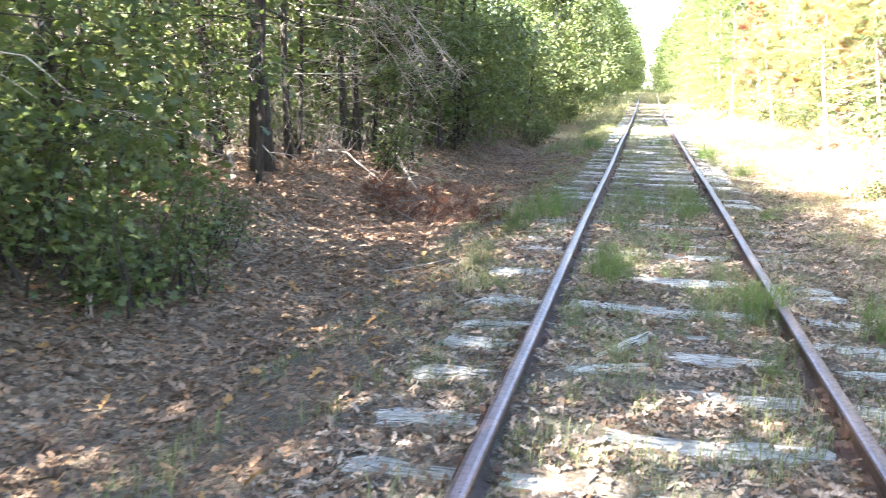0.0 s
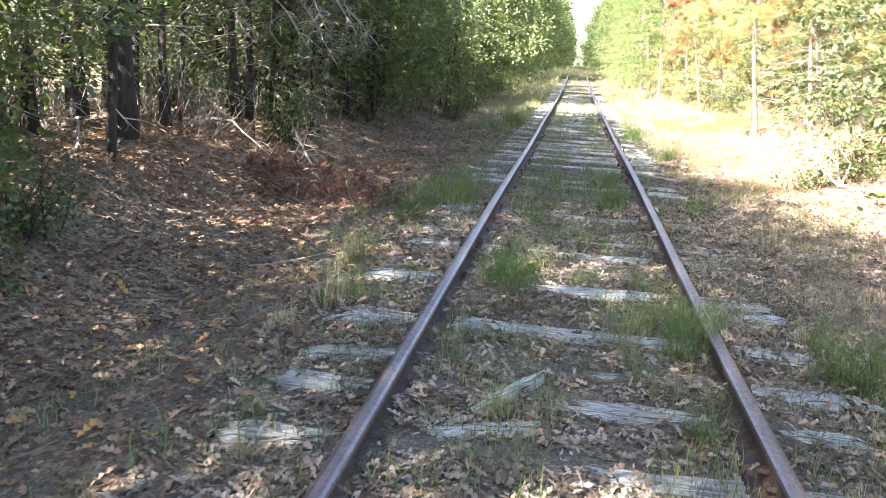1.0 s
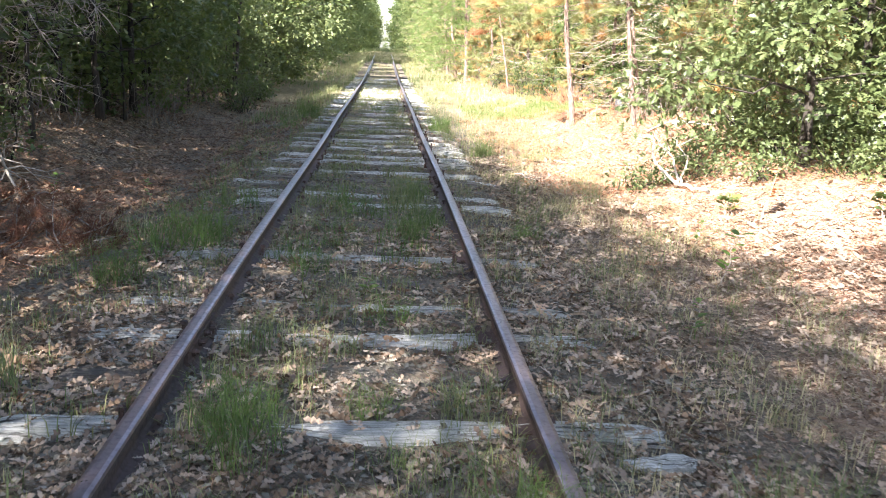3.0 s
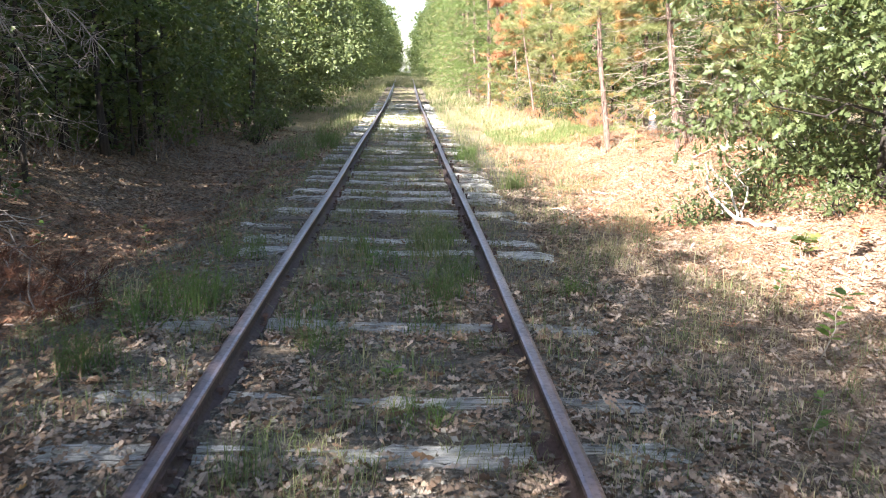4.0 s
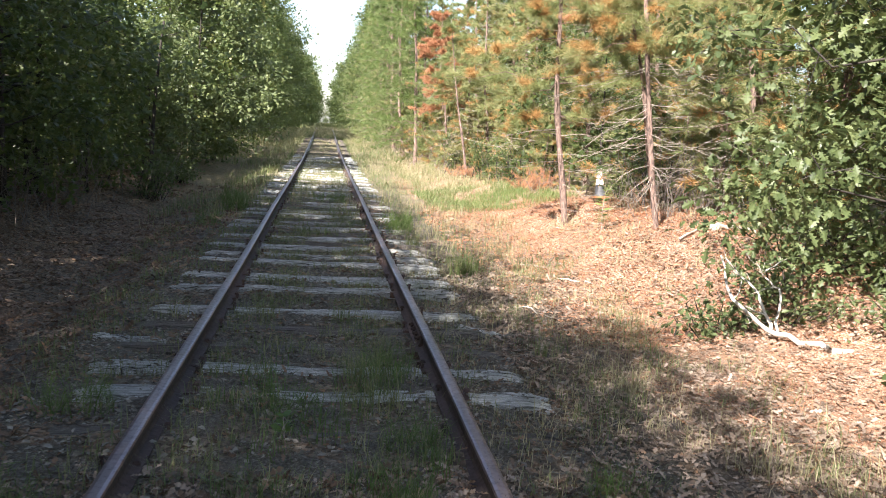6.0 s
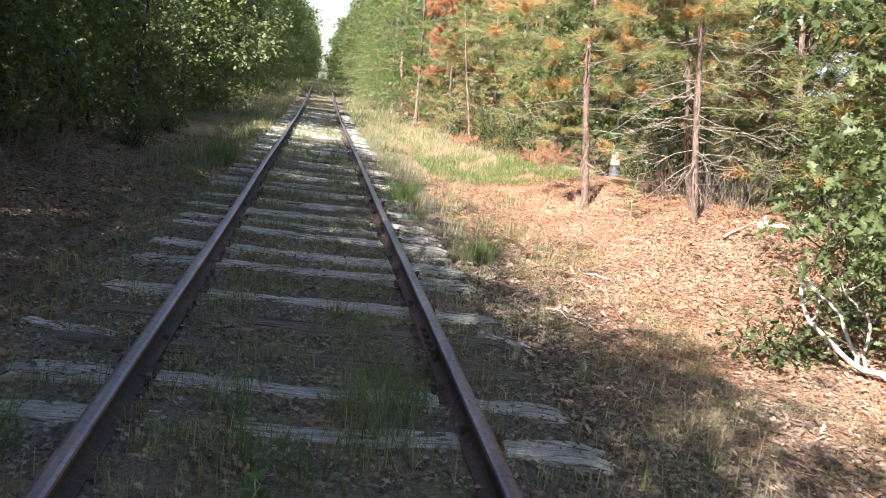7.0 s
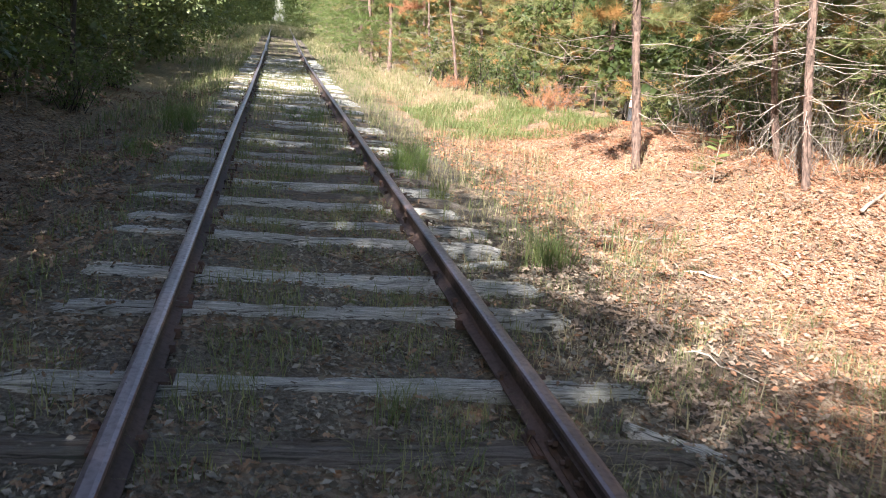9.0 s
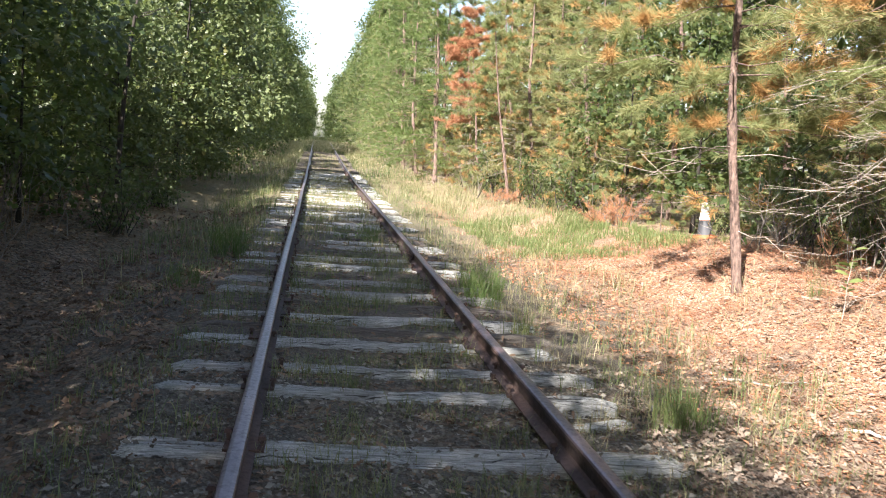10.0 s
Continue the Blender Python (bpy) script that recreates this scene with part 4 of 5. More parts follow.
def slim_meshes(seed, height, leaves, dead, low=0.28):
    """A slim shaded tree: thin stem, layered sparse leaves, bare dead twigs on the lower stem."""
    rs = np.random.RandomState(seed)
    stem, limbs, crown, bare = Geo(), Geo(), Geo(), Geo()
    z = np.linspace(-0.15, height, 9)
    pts = np.stack([0.07 * np.sin(z * 0.8 + seed), 0.07 * np.cos(z * 0.7 + 2 * seed), z], 1)
    stem.tube(pts, np.linspace(0.045, 0.014, 9), 7)
    centres = []
    for k in range(22):
        zz = height * (low + (1 - low) * rs.rand())
        a = np.array([np.interp(zz, z, pts[:, 0]), np.interp(zz, z, pts[:, 1]), zz])
        az = rs.rand() * 6.28
        b = a + np.array([math.cos(az), math.sin(az), rs.normal(0.08, 0.2)]) * rs.uniform(0.5, 1.3)
        limb = bend(rs, a, b, 4, 0.06)
        limbs.tube(limb, np.linspace(0.012, 0.004, 4), 4)
        for q in range(5):
            s = rs.uniform(0.35, 1.0)
            c = limb[0] * (1 - s) + limb[-1] * s
            centres.append(c + rs.normal(0, 0.22, 3) * np.array([1, 1, 0.35]))
    centres = np.array(centres)
    share = centres[rs.randint(0, len(centres), leaves)]
    at = share + rs.normal(0, 1, (leaves, 3)) * np.array([0.15, 0.15, 0.07])
    way = unit(at - share) + rs.normal(0, 0.4, (leaves, 3)) - np.array([0, 0, 0.15])
    scatter(crown, rs, at, way, np.array([0, 0, 1.0]) + rs.normal(0, 0.4, (leaves, 3)), 0.10 * (0.6 + 0.7 * rs.rand(leaves)), LOBED)
    for k in range(dead):
        zz = rs.uniform(0.5, height * 0.72)
        a = np.array([np.interp(zz, z, pts[:, 0]), np.interp(zz, z, pts[:, 1]), zz])
        az = rs.rand() * 6.28
        ln = rs.uniform(0.4, 1.25)
        b = a + np.array([math.cos(az), math.sin(az), rs.normal(-0.12, 0.25)]) * ln
        limb = bend(rs, a, b, 5, 0.05 * ln)
        bare.tube(limb, np.linspace(0.009, 0.003, 5), 4)
        for q in range(6):
            c = limb[1 + rs.randint(0, 4)]
            d = unit(b - a + rs.normal(0, 0.55 * ln, 3) - np.array([0, 0, 0.25 * ln])) * ln * rs.uniform(0.2, 0.5)
            bare.tube(bend(rs, c, c + d, 3, 0.02), [0.004, 0.003, 0.0015], 3)
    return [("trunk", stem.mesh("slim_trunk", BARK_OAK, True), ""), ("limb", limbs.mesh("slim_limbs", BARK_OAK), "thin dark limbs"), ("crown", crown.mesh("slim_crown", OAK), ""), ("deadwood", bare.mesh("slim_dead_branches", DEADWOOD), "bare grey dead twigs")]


SLIM = [slim_meshes(71, 4.6, 750, 26), slim_meshes(72, 4.2, 950, 12), slim_meshes(73, 5.0, 500, 40), slim_meshes(74, 3.8, 1100, 8, 0.2)]
for x, y, k, s in ((-5.3, 7.6, 1, 1.0), (-4.6, 6.1, 3, 0.9), (-6.4, 6.6, 0, 1.0), (-5.6, 9.3, 0, 0.9), (-6.9, 9.4, 2, 1.0), (-7.9, 10.4, 1, 1.0), (-6.0, 11.2, 3, 0.8), (-7.1, 12.4, 0, 1.0), (-5.4, 12.9, 2, 0.9), (-4.7, 14.6, 2, 0.9), (-8.6, 14.2, 3, 1.0), (-6.6, 14.2, 1, 1.0),
                   (-5.0, 16.2, 2, 1.0), (-7.6, 15.6, 0, 1.0), (-9.4, 12.2, 1, 1.1), (-9.2, 16.6, 2, 1.1), (-10.6, 14.0, 3, 1.2), (-6.2, 17.0, 2, 1.0), (-8.0, 18.4, 1, 1.0), (-10.0, 9.6, 3, 1.1), (-8.9, 8.0, 0, 1.0), (-7.4, 5.6, 1, 1.0), (-11.2, 17.2, 0, 1.2), (-10.2, 20.4, 3, 1.2), (-12.4, 13.2, 1, 1.2), (-12.8, 17.8, 3, 1.3), (-4.4, 9.4, 1, 1.0), (-4.0, 3.6, 1, 0.9), (-5.8, 3.2, 0, 1.0),
                   (-4.1, 15.0, 2, 0.75), (-9.8, 18.8, 3, 1.2), (-13.6, 15.4, 3, 1.3), (-14.2, 20.0, 3, 1.3), (-11.6, 22.6, 3, 1.3), (-9.0, 22.0, 3, 1.1)):
    thing("slim_oak", SLIM[k], stand(x, y, rw.uniform(0, 360), s), "slim shaded oak with bare dead lower twigs" if k in (0, 2) else "slim shaded oak with sparse layered leaves", "tree", "slim trees of the shaded wood")


# ---- dead wood ----
def branch_mesh(seed, path, r, twigs, length, mat, droop=-0.2, fan=0.7):
    """A dead limb along a path, with forked twigs."""
    rs = np.random.RandomState(seed)
    geo = Geo()
    path = np.array(path, float)
    t = np.linspace(0, 1, len(path))
    fine = np.linspace(0, 1, 3 * len(path))
    pts = np.stack([np.interp(fine, t, path[:, k]) for k in range(3)], 1) + rs.normal(0, 0.012, (len(fine), 3))
    geo.tube(pts, np.linspace(r, r * 0.3, len(fine)), 7)
    for k in range(twigs):
        i = rs.randint(len(fine) // 4, len(fine) - 1)
        d = unit(pts[i] - pts[i - 1]) * 0.7 + rs.normal(0, fan, 3) + np.array([0, 0, droop])
        end = pts[i] + unit(d) * length * rs.uniform(0.4, 1.2)
        mid = bend(rs, pts[i], end, 4, length * 0.06)
        rr = r * rs.uniform(0.18, 0.4)
        geo.tube(mid, np.linspace(rr, rr * 0.3, 4), 4)
        for q in range(3):
            a = mid[1 + rs.randint(0, 2)]
            b = a + unit(end - pts[i] + rs.normal(0, 0.5 * length, 3)) * length * rs.uniform(0.15, 0.45)
            geo.tube([a, b], [rr * 0.45, rr * 0.15], 3)
    return geo.mesh("branch", mat, True)


def branch(name, seed, path, r, twigs, length, mat, label, droop=-0.2, fan=0.7):
    """path in world places; heights count from the ground."""
    base = np.array([path[0][0], path[0][1], float(ground_z(path[0][0], path[0][1]))])
    pts = [np.array([x, y, float(ground_z(x, y)) + h]) - base for x, y, h in path]
    ob = new(name, branch_mesh(seed, pts, r, twigs, length, mat, droop, fan))
    ob.matrix_basis = Matrix.Translation(base)
    return tagged(ob, label, "branch")


branch("fallen_branch", 1, [(3.75, 13.05, 0.0), (3.55, 13.45, 0.05), (3.42, 13.75, 0.12), (3.30, 14.05, 0.34), (3.36, 14.35, 0.62)], 0.026, 2, 0.3, BLEACHED, "bleached white forked fallen branch on the leaves", 0.25, 0.4)
branch("fallen_branch", 2, [(3.47, 13.65, 0.07), (3.52, 14.0, 0.3), (3.38, 14.35, 0.62)], 0.016, 3, 0.25, BLEACHED, "thin bleached white fork leaning on a shrub", 0.3, 0.4)
branch("fallen_branch", 3, [(3.5, 13.62, 0.06), (3.66, 13.9, 0.28), (3.62, 14.15, 0.42), (3.85, 14.2, 0.5)], 0.012, 4, 0.22, BLEACHED, "thin bleached white fork leaning on a shrub", 0.3, 0.5)
branch("fallen_log", 4, [(4.5, 17.05, 0.04), (4.75, 17.22, 0.07), (5.15, 17.4, 0.06)], 0.05, 3, 0.25, BLEACHED, "short bleached fallen log on pine needles", 0.1, 0.3)
branch("fallen_branch", 5, [(4.05, 16.9, 0.03), (4.5, 17.2, 0.06), (5.3, 17.5, 0.05)], 0.016, 5, 0.4, DEADWOOD, "thin grey fallen branch on pine needles", 0.1, 0.4)
branch("fallen_branch", 6, [(-4.9, 15.2, 0.5), (-4.2, 13.9, 0.35), (-3.7, 13.0, 0.25), (-3.2, 12.35, 0.03)], 0.03, 26, 0.5, DEADWOOD, "grey fallen branch with many bare twigs", 0.0, 0.7)
branch("fallen_branch", 7, [(-5.2, 12.8, 0.1), (-4.4, 12.3, 0.25), (-3.6, 12.0, 0.08)], 0.022, 22, 0.4, DEADWOOD, "grey fallen branch with many bare twigs", 0.05, 0.7)
branch("fallen_branch", 8, [(-5.4, 10.0, 0.05), (-4.9, 9.6, 0.3), (-4.5, 8.9, 0.06)], 0.02, 16, 0.4, DEADWOOD, "grey broken branch beside the trunk", 0.1, 0.7)


def splinter(seed, x, y, turn, length, width, tilt=0.0):
    """A flat, jagged length split off an old tie."""
    rs = np.random.RandomState(seed)
    n, m = 9, 5
    u, v = np.linspace(-0.5, 0.5, n), np.linspace(-0.5, 0.5, m)
    U, V = np.meshgrid(u, v, indexing="ij")
    side = 1 - 0.5 * np.abs(2 * u) ** 3 * rs.rand() + rs.normal(0, 0.06, n)
    px_, py_ = U * length + rs.normal(0, 0.02, (n, m)) * (np.abs(U) > 0.49), V * width * side[:, None] + 0.012 * np.sin(5 * U)
    pz_ = 0.028 + rs.normal(0, 0.004, (n, m)) - 0.016 * np.abs(2 * V) ** 3 - 0.010 * (np.arange(m)[None] == 2)
    geo = Geo()
    top, low = np.stack([px_, py_, pz_], -1), np.stack([px_, py_, 0 * pz_ - 0.02], -1)
    q = [(i * m + j, (i + 1) * m + j, (i + 1) * m + j + 1, i * m + j + 1) for i in range(n - 1) for j in range(m - 1)]
    geo.add(top, q)
    geo.add(low, [f[::-1] for f in q])
    rim = [(i, 0) for i in range(n)] + [(n - 1, j) for j in range(1, m)] + [(i, m - 1) for i in range(n - 2, -1, -1)] + [(0, j) for j in range(m - 2, 0, -1)]
    ring = np.array([top[a] for a in rim] + [low[a] for a in rim])
    k = len(rim)
    geo.add(ring, [(i, k + i, k + (i + 1) % k, (i + 1) % k) for i in range(k)])
    ob = new("split_tie_piece", geo.mesh("split_tie_piece", TIE))
    ob.matrix_basis = pose(x, y, float(ground_z(x, y)) + 0.015, 0, tilt, turn)
    return tagged(ob, "grey split length of old tie wood", "wood piece", "split pieces of ties")


splinter(30, -0.30, 5.0, 58, 0.72, 0.055, -2)
splinter(31, -0.30, 4.70, 24, 0.42, 0.085, 2)
splinter(32, -1.12, 6.1, 8, 0.40, 0.09)
splinter(33, 1.20, 6.95, 6, 0.26, 0.10)
splinter(34, 1.38, 5.55, -60, 0.24, 0.04)
splinter(35, 1.15, 16.75, 14, 0.38, 0.10)
splinter(36, 1.28, 14.0, -38, 0.36, 0.07, 4)
splinter(37, -1.25, 13.5, -14, 0.45, 0.08)
branch("fallen_stick", 9, [(1.75, 15.2, 0.012), (1.9, 14.95, 0.02), (2.05, 14.7, 0.012)], 0.006, 0, 0.1, BLEACHED, "thin pale stick on the leaves")
branch("fallen_stick", 10, [(2.62, 16.75, 0.02), (2.75, 16.6, 0.02), (2.93, 16.45, 0.02)], 0.014, 0, 0.1, BLEACHED, "pale stick on the pine needles")
branch("fallen_stick", 11, [(2.45, 18.0, 0.02), (2.75, 17.75, 0.04), (2.9, 17.6, 0.03)], 0.012, 2, 0.2, DEADWOOD, "crooked stick on the pine needles", 0.1, 0.4)
branch("fallen_stick", 12, [(-2.5, 7.9, 0.01), (-1.9, 8.0, 0.03), (-1.6, 7.85, 0.01)], 0.007, 1, 0.2, DEADWOOD, "thin stick across the bare path")
# hanging dead boughs that reach out of the shaded wood
for k, path in enumerate([[(-5.9, 15.6, 2.6), (-5.0, 14.9, 2.5), (-4.2, 14.4, 2.0), (-3.5, 14.1, 1.3)], [(-5.9, 15.6, 3.0), (-4.8, 14.6, 3.1), (-3.9, 14.0, 2.6), (-3.1, 13.6, 1.9)],
                          [(-5.5, 18.0, 2.4), (-4.5, 16.4, 2.5), (-3.6, 15.2, 2.1), (-3.0, 14.7, 1.7)], [(-5.9, 15.6, 2.0), (-5.3, 14.4, 1.9), (-4.8, 13.6, 1.3)], [(-5.4, 12.9, 2.9), (-4.5, 12.6, 2.8), (-3.7, 12.4, 2.3)], [(-5.4, 12.9, 2.2), (-4.4, 13.1, 2.1), (-3.6, 13.2, 1.5)],
                          [(-4.7, 14.6, 2.4), (-4.0, 13.8, 2.4), (-3.4, 13.0, 1.9)], [(-6.9, 9.4, 2.6), (-6.0, 8.8, 2.4), (-5.0, 8.4, 2.0)]]):
    branch("dead_bough", 20 + k, path, 0.018, 34, 0.5, DEADWOOD, "bare grey dead bough hanging from an oak", -0.45, 0.65)


def bough(seed, x, y, wide, deep, high, mat, count, label, name="fallen_bough"):
    """A heap of dead pine boughs."""
    rs = np.random.RandomState(seed)
    wood, needles = Geo(), Geo()
    for k in range(count):
        a = np.array([rs.uniform(-wide, wide), rs.uniform(-deep, deep), 0.02])
        b = a + np.array([rs.normal(0, 0.4), rs.normal(0, 0.4), rs.uniform(0.05, high)])
        limb = bend(rs, a, b, 4, 0.04)
        wood.tube(limb, np.linspace(0.009, 0.003, 4), 4)
        s = rs.rand(12, 1)
        tufts(needles, rs, a + (b - a) * s, np.repeat((b - a)[None], 12, 0), 14, 0.10, 0.004)
    return thing(name, [("limb", wood.mesh("bough_limb", TWIG), ""), ("needles", needles.mesh("bough_needles", mat), "")], stand(x, y), label, "bough")


bough(1, -2.95, 11.1, 0.85, 0.45, 0.34, DULL, 46, "dead pine bough with rust-red needles on the ground")
bough(2, -3.8, 11.7, 0.8, 0.5, 0.3, DULL, 34, "dead pine bough with rust-red needles on the ground")
bough(3, 5.0, 27.9, 0.4, 0.3, 0.6, RUSSET, 30, "dead shrub with rust-brown needles", "dead_shrub")
bough(4, 4.6, 33.2, 0.9, 0.4, 0.3, RUSSET, 30, "heap of rust-brown pine boughs", "brush_heap")
bough(5, 5.4, 20.9, 0.5, 0.3, 0.6, RUSSET, 22, "dead shrub with rust-brown needles", "dead_shrub")


# ---- shrubs and small plants ----
def shrub_mesh(seed, wide, high, stems, leaves, size, template, mat):
    rs = np.random.RandomState(seed)
    wood, crown = Geo(), Geo()
    tips = []
    for k in range(stems):
        a = np.array([rs.normal(0, wide * 0.3), rs.normal(0, wide * 0.3), -0.03])
        b = a + np.array([rs.normal(0, wide * 0.45), rs.normal(0, wide * 0.45), high * rs.uniform(0.45, 1.0)])
        limb = bend(rs, a, b, 4, 0.04)
        wood.tube(limb, np.linspace(0.008 + 0.006 * high, 0.003, 4), 4)
        tips += [b, 0.5 * (limb[2] + b), limb[2], limb[1]]
    leafy(crown, rs, np.array(tips), leaves, 0.10 + 0.05 * high, size, template, 0.1, 0.5)
    return [("stem", wood.mesh("shrub_stem", BARK_OAK), ""), ("foliage", crown.mesh("shrub_foliage", mat), "")]


SHRUBS = [shrub_mesh(s, 0.55, 0.55, 12, 520, 0.078, FINE, OAK_PALE) for s in (1, 2)] + [shrub_mesh(s, 0.8, 1.2, 16, 1000, 0.07, LOBED, OAK) for s in (3, 4)]
for x, y, k, s in ((3.25, 14.2, 0, 0.75), (3.8, 13.8, 1, 0.65), (4.25, 13.0, 0, 0.7), (4.7, 12.4, 1, 0.7), (4.9, 13.9, 0, 1.1), (5.4, 12.7, 1, 1.0), (4.1, 14.6, 0, 1.0), (5.4, 14.6, 1, 1.5), (5.2, 11.8, 0, 1.1), (4.8, 15.4, 1, 1.0), (5.8, 13.4, 0, 1.6)):
    thing("shrub", SHRUBS[k], stand(x, y, rw.uniform(0, 360), s), "low oak scrub with lobed green leaves", "shrub", "scrub under the white oak")
for x, y, k, s in ((-3.75, 5.3, 2, 0.9), (-3.55, 5.9, 3, 0.7), (-4.4, 5.4, 2, 1.0), (-5.0, 6.3, 3, 0.9), (-4.3, 4.3, 3, 1.1), (-3.9, 7.2, 2, 0.5), (-5.6, 7.6, 3, 0.8), (-4.5, 3.3, 2, 1.1), (-6.2, 8.8, 2, 0.8), (-6.4, 10.2, 3, 1.2), (-4.1, 13.4, 2, 0.8), (-5.8, 13.6, 3, 1.1), (-6.6, 15.0, 2, 1.2), (-3.6, 30.0, 3, 1.0), (-3.3, 25.2, 2, 0.7)):
    thing("shrub", SHRUBS[k], stand(x, y, rw.uniform(0, 360), s), "green leafy shrub in the shade", "shrub", "shrubs of the shaded wood")
for x, y, k, s in ((6.4, 22.4, 2, 0.9), (4.9, 29.6, 2, 0.9), (5.8, 17.9, 3, 0.9), (5.5, 21.0, 2, 0.7), (4.4, 35.2, 3, 1.0), (6.9, 27.2, 2, 0.8), (4.6, 31.6, 3, 0.9), (5.3, 16.3, 3, 0.7), (5.2, 37.8, 2, 1.0), (6.9, 24.0, 3, 0.9), (5.2, 33.6, 2, 0.9), (6.3, 19.4, 3, 0.9), (4.5, 39.6, 2, 0.9), (5.9, 21.8, 2, 0.8)):
    thing("shrub", SHRUBS[k], stand(x, y, rw.uniform(0, 360), s), "sunlit green shrub at the wood's edge", "shrub", "shrubs of the sunny wood")


def sprig(seed, high, leaves, size, template, mat, stems=1):
    rs = np.random.RandomState(seed)
    wood, crown = Geo(), Geo()
    for k in range(stems):
        top = np.array([rs.normal(0, 0.12 * high), rs.normal(0, 0.12 * high), high * rs.uniform(0.8, 1.0)])
        stem = bend(rs, (rs.normal(0, 0.02), rs.normal(0, 0.02), -0.02), top, 5, 0.012)
        wood.tube(stem, np.linspace(0.005, 0.002, 5), 4)
        n = leaves
        t = 0.35 + 0.65 * rs.rand(n, 1)
        at = stem[0] * (1 - t) + top * t
        az = rs.rand(n) * 6.28
        way = np.stack([np.cos(az), np.sin(az), 0.3 + 0 * az], 1)
        scatter(crown, rs, at, way, np.array([0, 0, 1.0]) + rs.normal(0, 0.3, (n, 3)), size * (0.6 + 0.7 * rs.rand(n)), template)
    return [("stem", wood.mesh("sprig_stem", DEADWOOD), ""), ("foliage", crown.mesh("sprig_leaves", mat), "")]


SPRIGS = [sprig(1, 0.5, 16, 0.09, OVAL, SHRUB), sprig(2, 0.75, 20, 0.11, OVAL, FRESH), sprig(3, 0.6, 16, 0.10, LOBED, RUSSET), sprig(4, 0.22, 6, 0.08, LOBED, OAK, 4), sprig(5, 0.14, 9, 0.06, OVAL, SHRUB, 2)]
for x, y, k, s, label in ((2.42, 9.6, 0, 1.0, "thin seedling with narrow green leaves"), (3.58, 18.35, 1, 1.0, "sapling with large yellow-green leaves"), (3.55, 11.6, 2, 1.0, "dead sapling with shrivelled brown leaves"),
                          (3.42, 12.0, 3, 1.1, "low oak seedling with green and orange leaves"), (4.15, 10.6, 3, 1.3, "low oak seedling with green and orange leaves"), (-0.12, 11.55, 4, 1.0, "small green seedling between the ties"),
                          (0.05, 9.15, 4, 0.9, "small green seedling between the ties"), (-3.62, 5.0, 3, 1.3, "bright green seedling in the leaves"), (1.85, 8.45, 0, 0.7, "thin seedling with narrow green leaves"),
                          (2.75, 11.0, 0, 0.6, "thin seedling with narrow green leaves"), (-3.2, 12.9, 0, 0.8, "thin seedling with narrow green leaves"), (0.1, 24.3, 0, 0.8, "weed with green leaves between the rails"), (-2.3, 13.2, 0, 0.6, "thin seedling with narrow green leaves")):
    thing("seedling", SPRIGS[k], stand(x, y, rw.uniform(0, 360), s), label, "seedling")

THICKETS = []
for k in range(2):
    rs = np.random.RandomState(60 + k)
    geo = Geo()
    for q in range(34):
        a = np.array([rs.normal(0, 0.35), rs.normal(0, 0.35), -0.02])
        b = a + np.array([rs.normal(0, 0.28), rs.normal(0, 0.28), rs.uniform(0.5, 1.4)])
        mid = bend(rs, a, b, 4, 0.05)
        geo.tube(mid, np.linspace(0.007, 0.002, 4), 4)
        for w_ in range(3):
            c = mid[1 + rs.randint(0, 2)]
            geo.tube([c, c + rs.normal(0, 0.16, 3) + np.array([0, 0, 0.12])], [0.003, 0.001], 3)
    THICKETS.append(geo.mesh("thicket", TWIG))
for x, y, k, s in ((4.45, 18.3, 0, 0.5), (5.2, 19.0, 0, 0.7), (5.5, 20.2, 1, 1.0), (6.2, 22.2, 0, 0.9), (5.5, 17.2, 0, 0.5), (6.0, 23.4, 1, 1.0), (4.9, 31.2, 0, 1.0), (4.6, 34.6, 1, 1.0), (4.8, 36.9, 0, 1.1), (5.6, 28.9, 1, 0.9),
                   (-5.6, 12.4, 0, 1.0), (-5.2, 14.6, 1, 1.1), (-6.6, 11.4, 0, 1.0), (-4.6, 16.4, 1, 0.9), (-5.9, 9.3, 1, 0.9), (-4.7, 12.0, 0, 0.7), (-4.0, 20.0, 1, 0.9), (-4.2, 23.0, 0, 0.9), (-3.8, 29.0, 1, 0.9)):
    ob = new("thicket", THICKETS[k])
    ob.matrix_basis = stand(x, y, rw.uniform(0, 360), s)
    tagged(ob, "thicket of bare grey twigs", "thicket", "bare thickets of the wood", "stuff")

# ---- traffic cone ----
CX, CY = 6.15, 26.3


def turned(profile, sides, mat, name):
    geo = Geo()
    a = np.arange(sides) * 2 * np.pi / sides
    v = np.array([[(r * math.cos(t), r * math.sin(t), z) for t in a] for r, z in profile])
    f = [(i * sides + j, i * sides + (j + 1) % sides, (i + 1) * sides + (j + 1) % sides, (i + 1) * sides + j) for i in range(len(profile) - 1) for j in range(sides)]
    geo.add(v, f)
    return geo.mesh(name, mat, True)


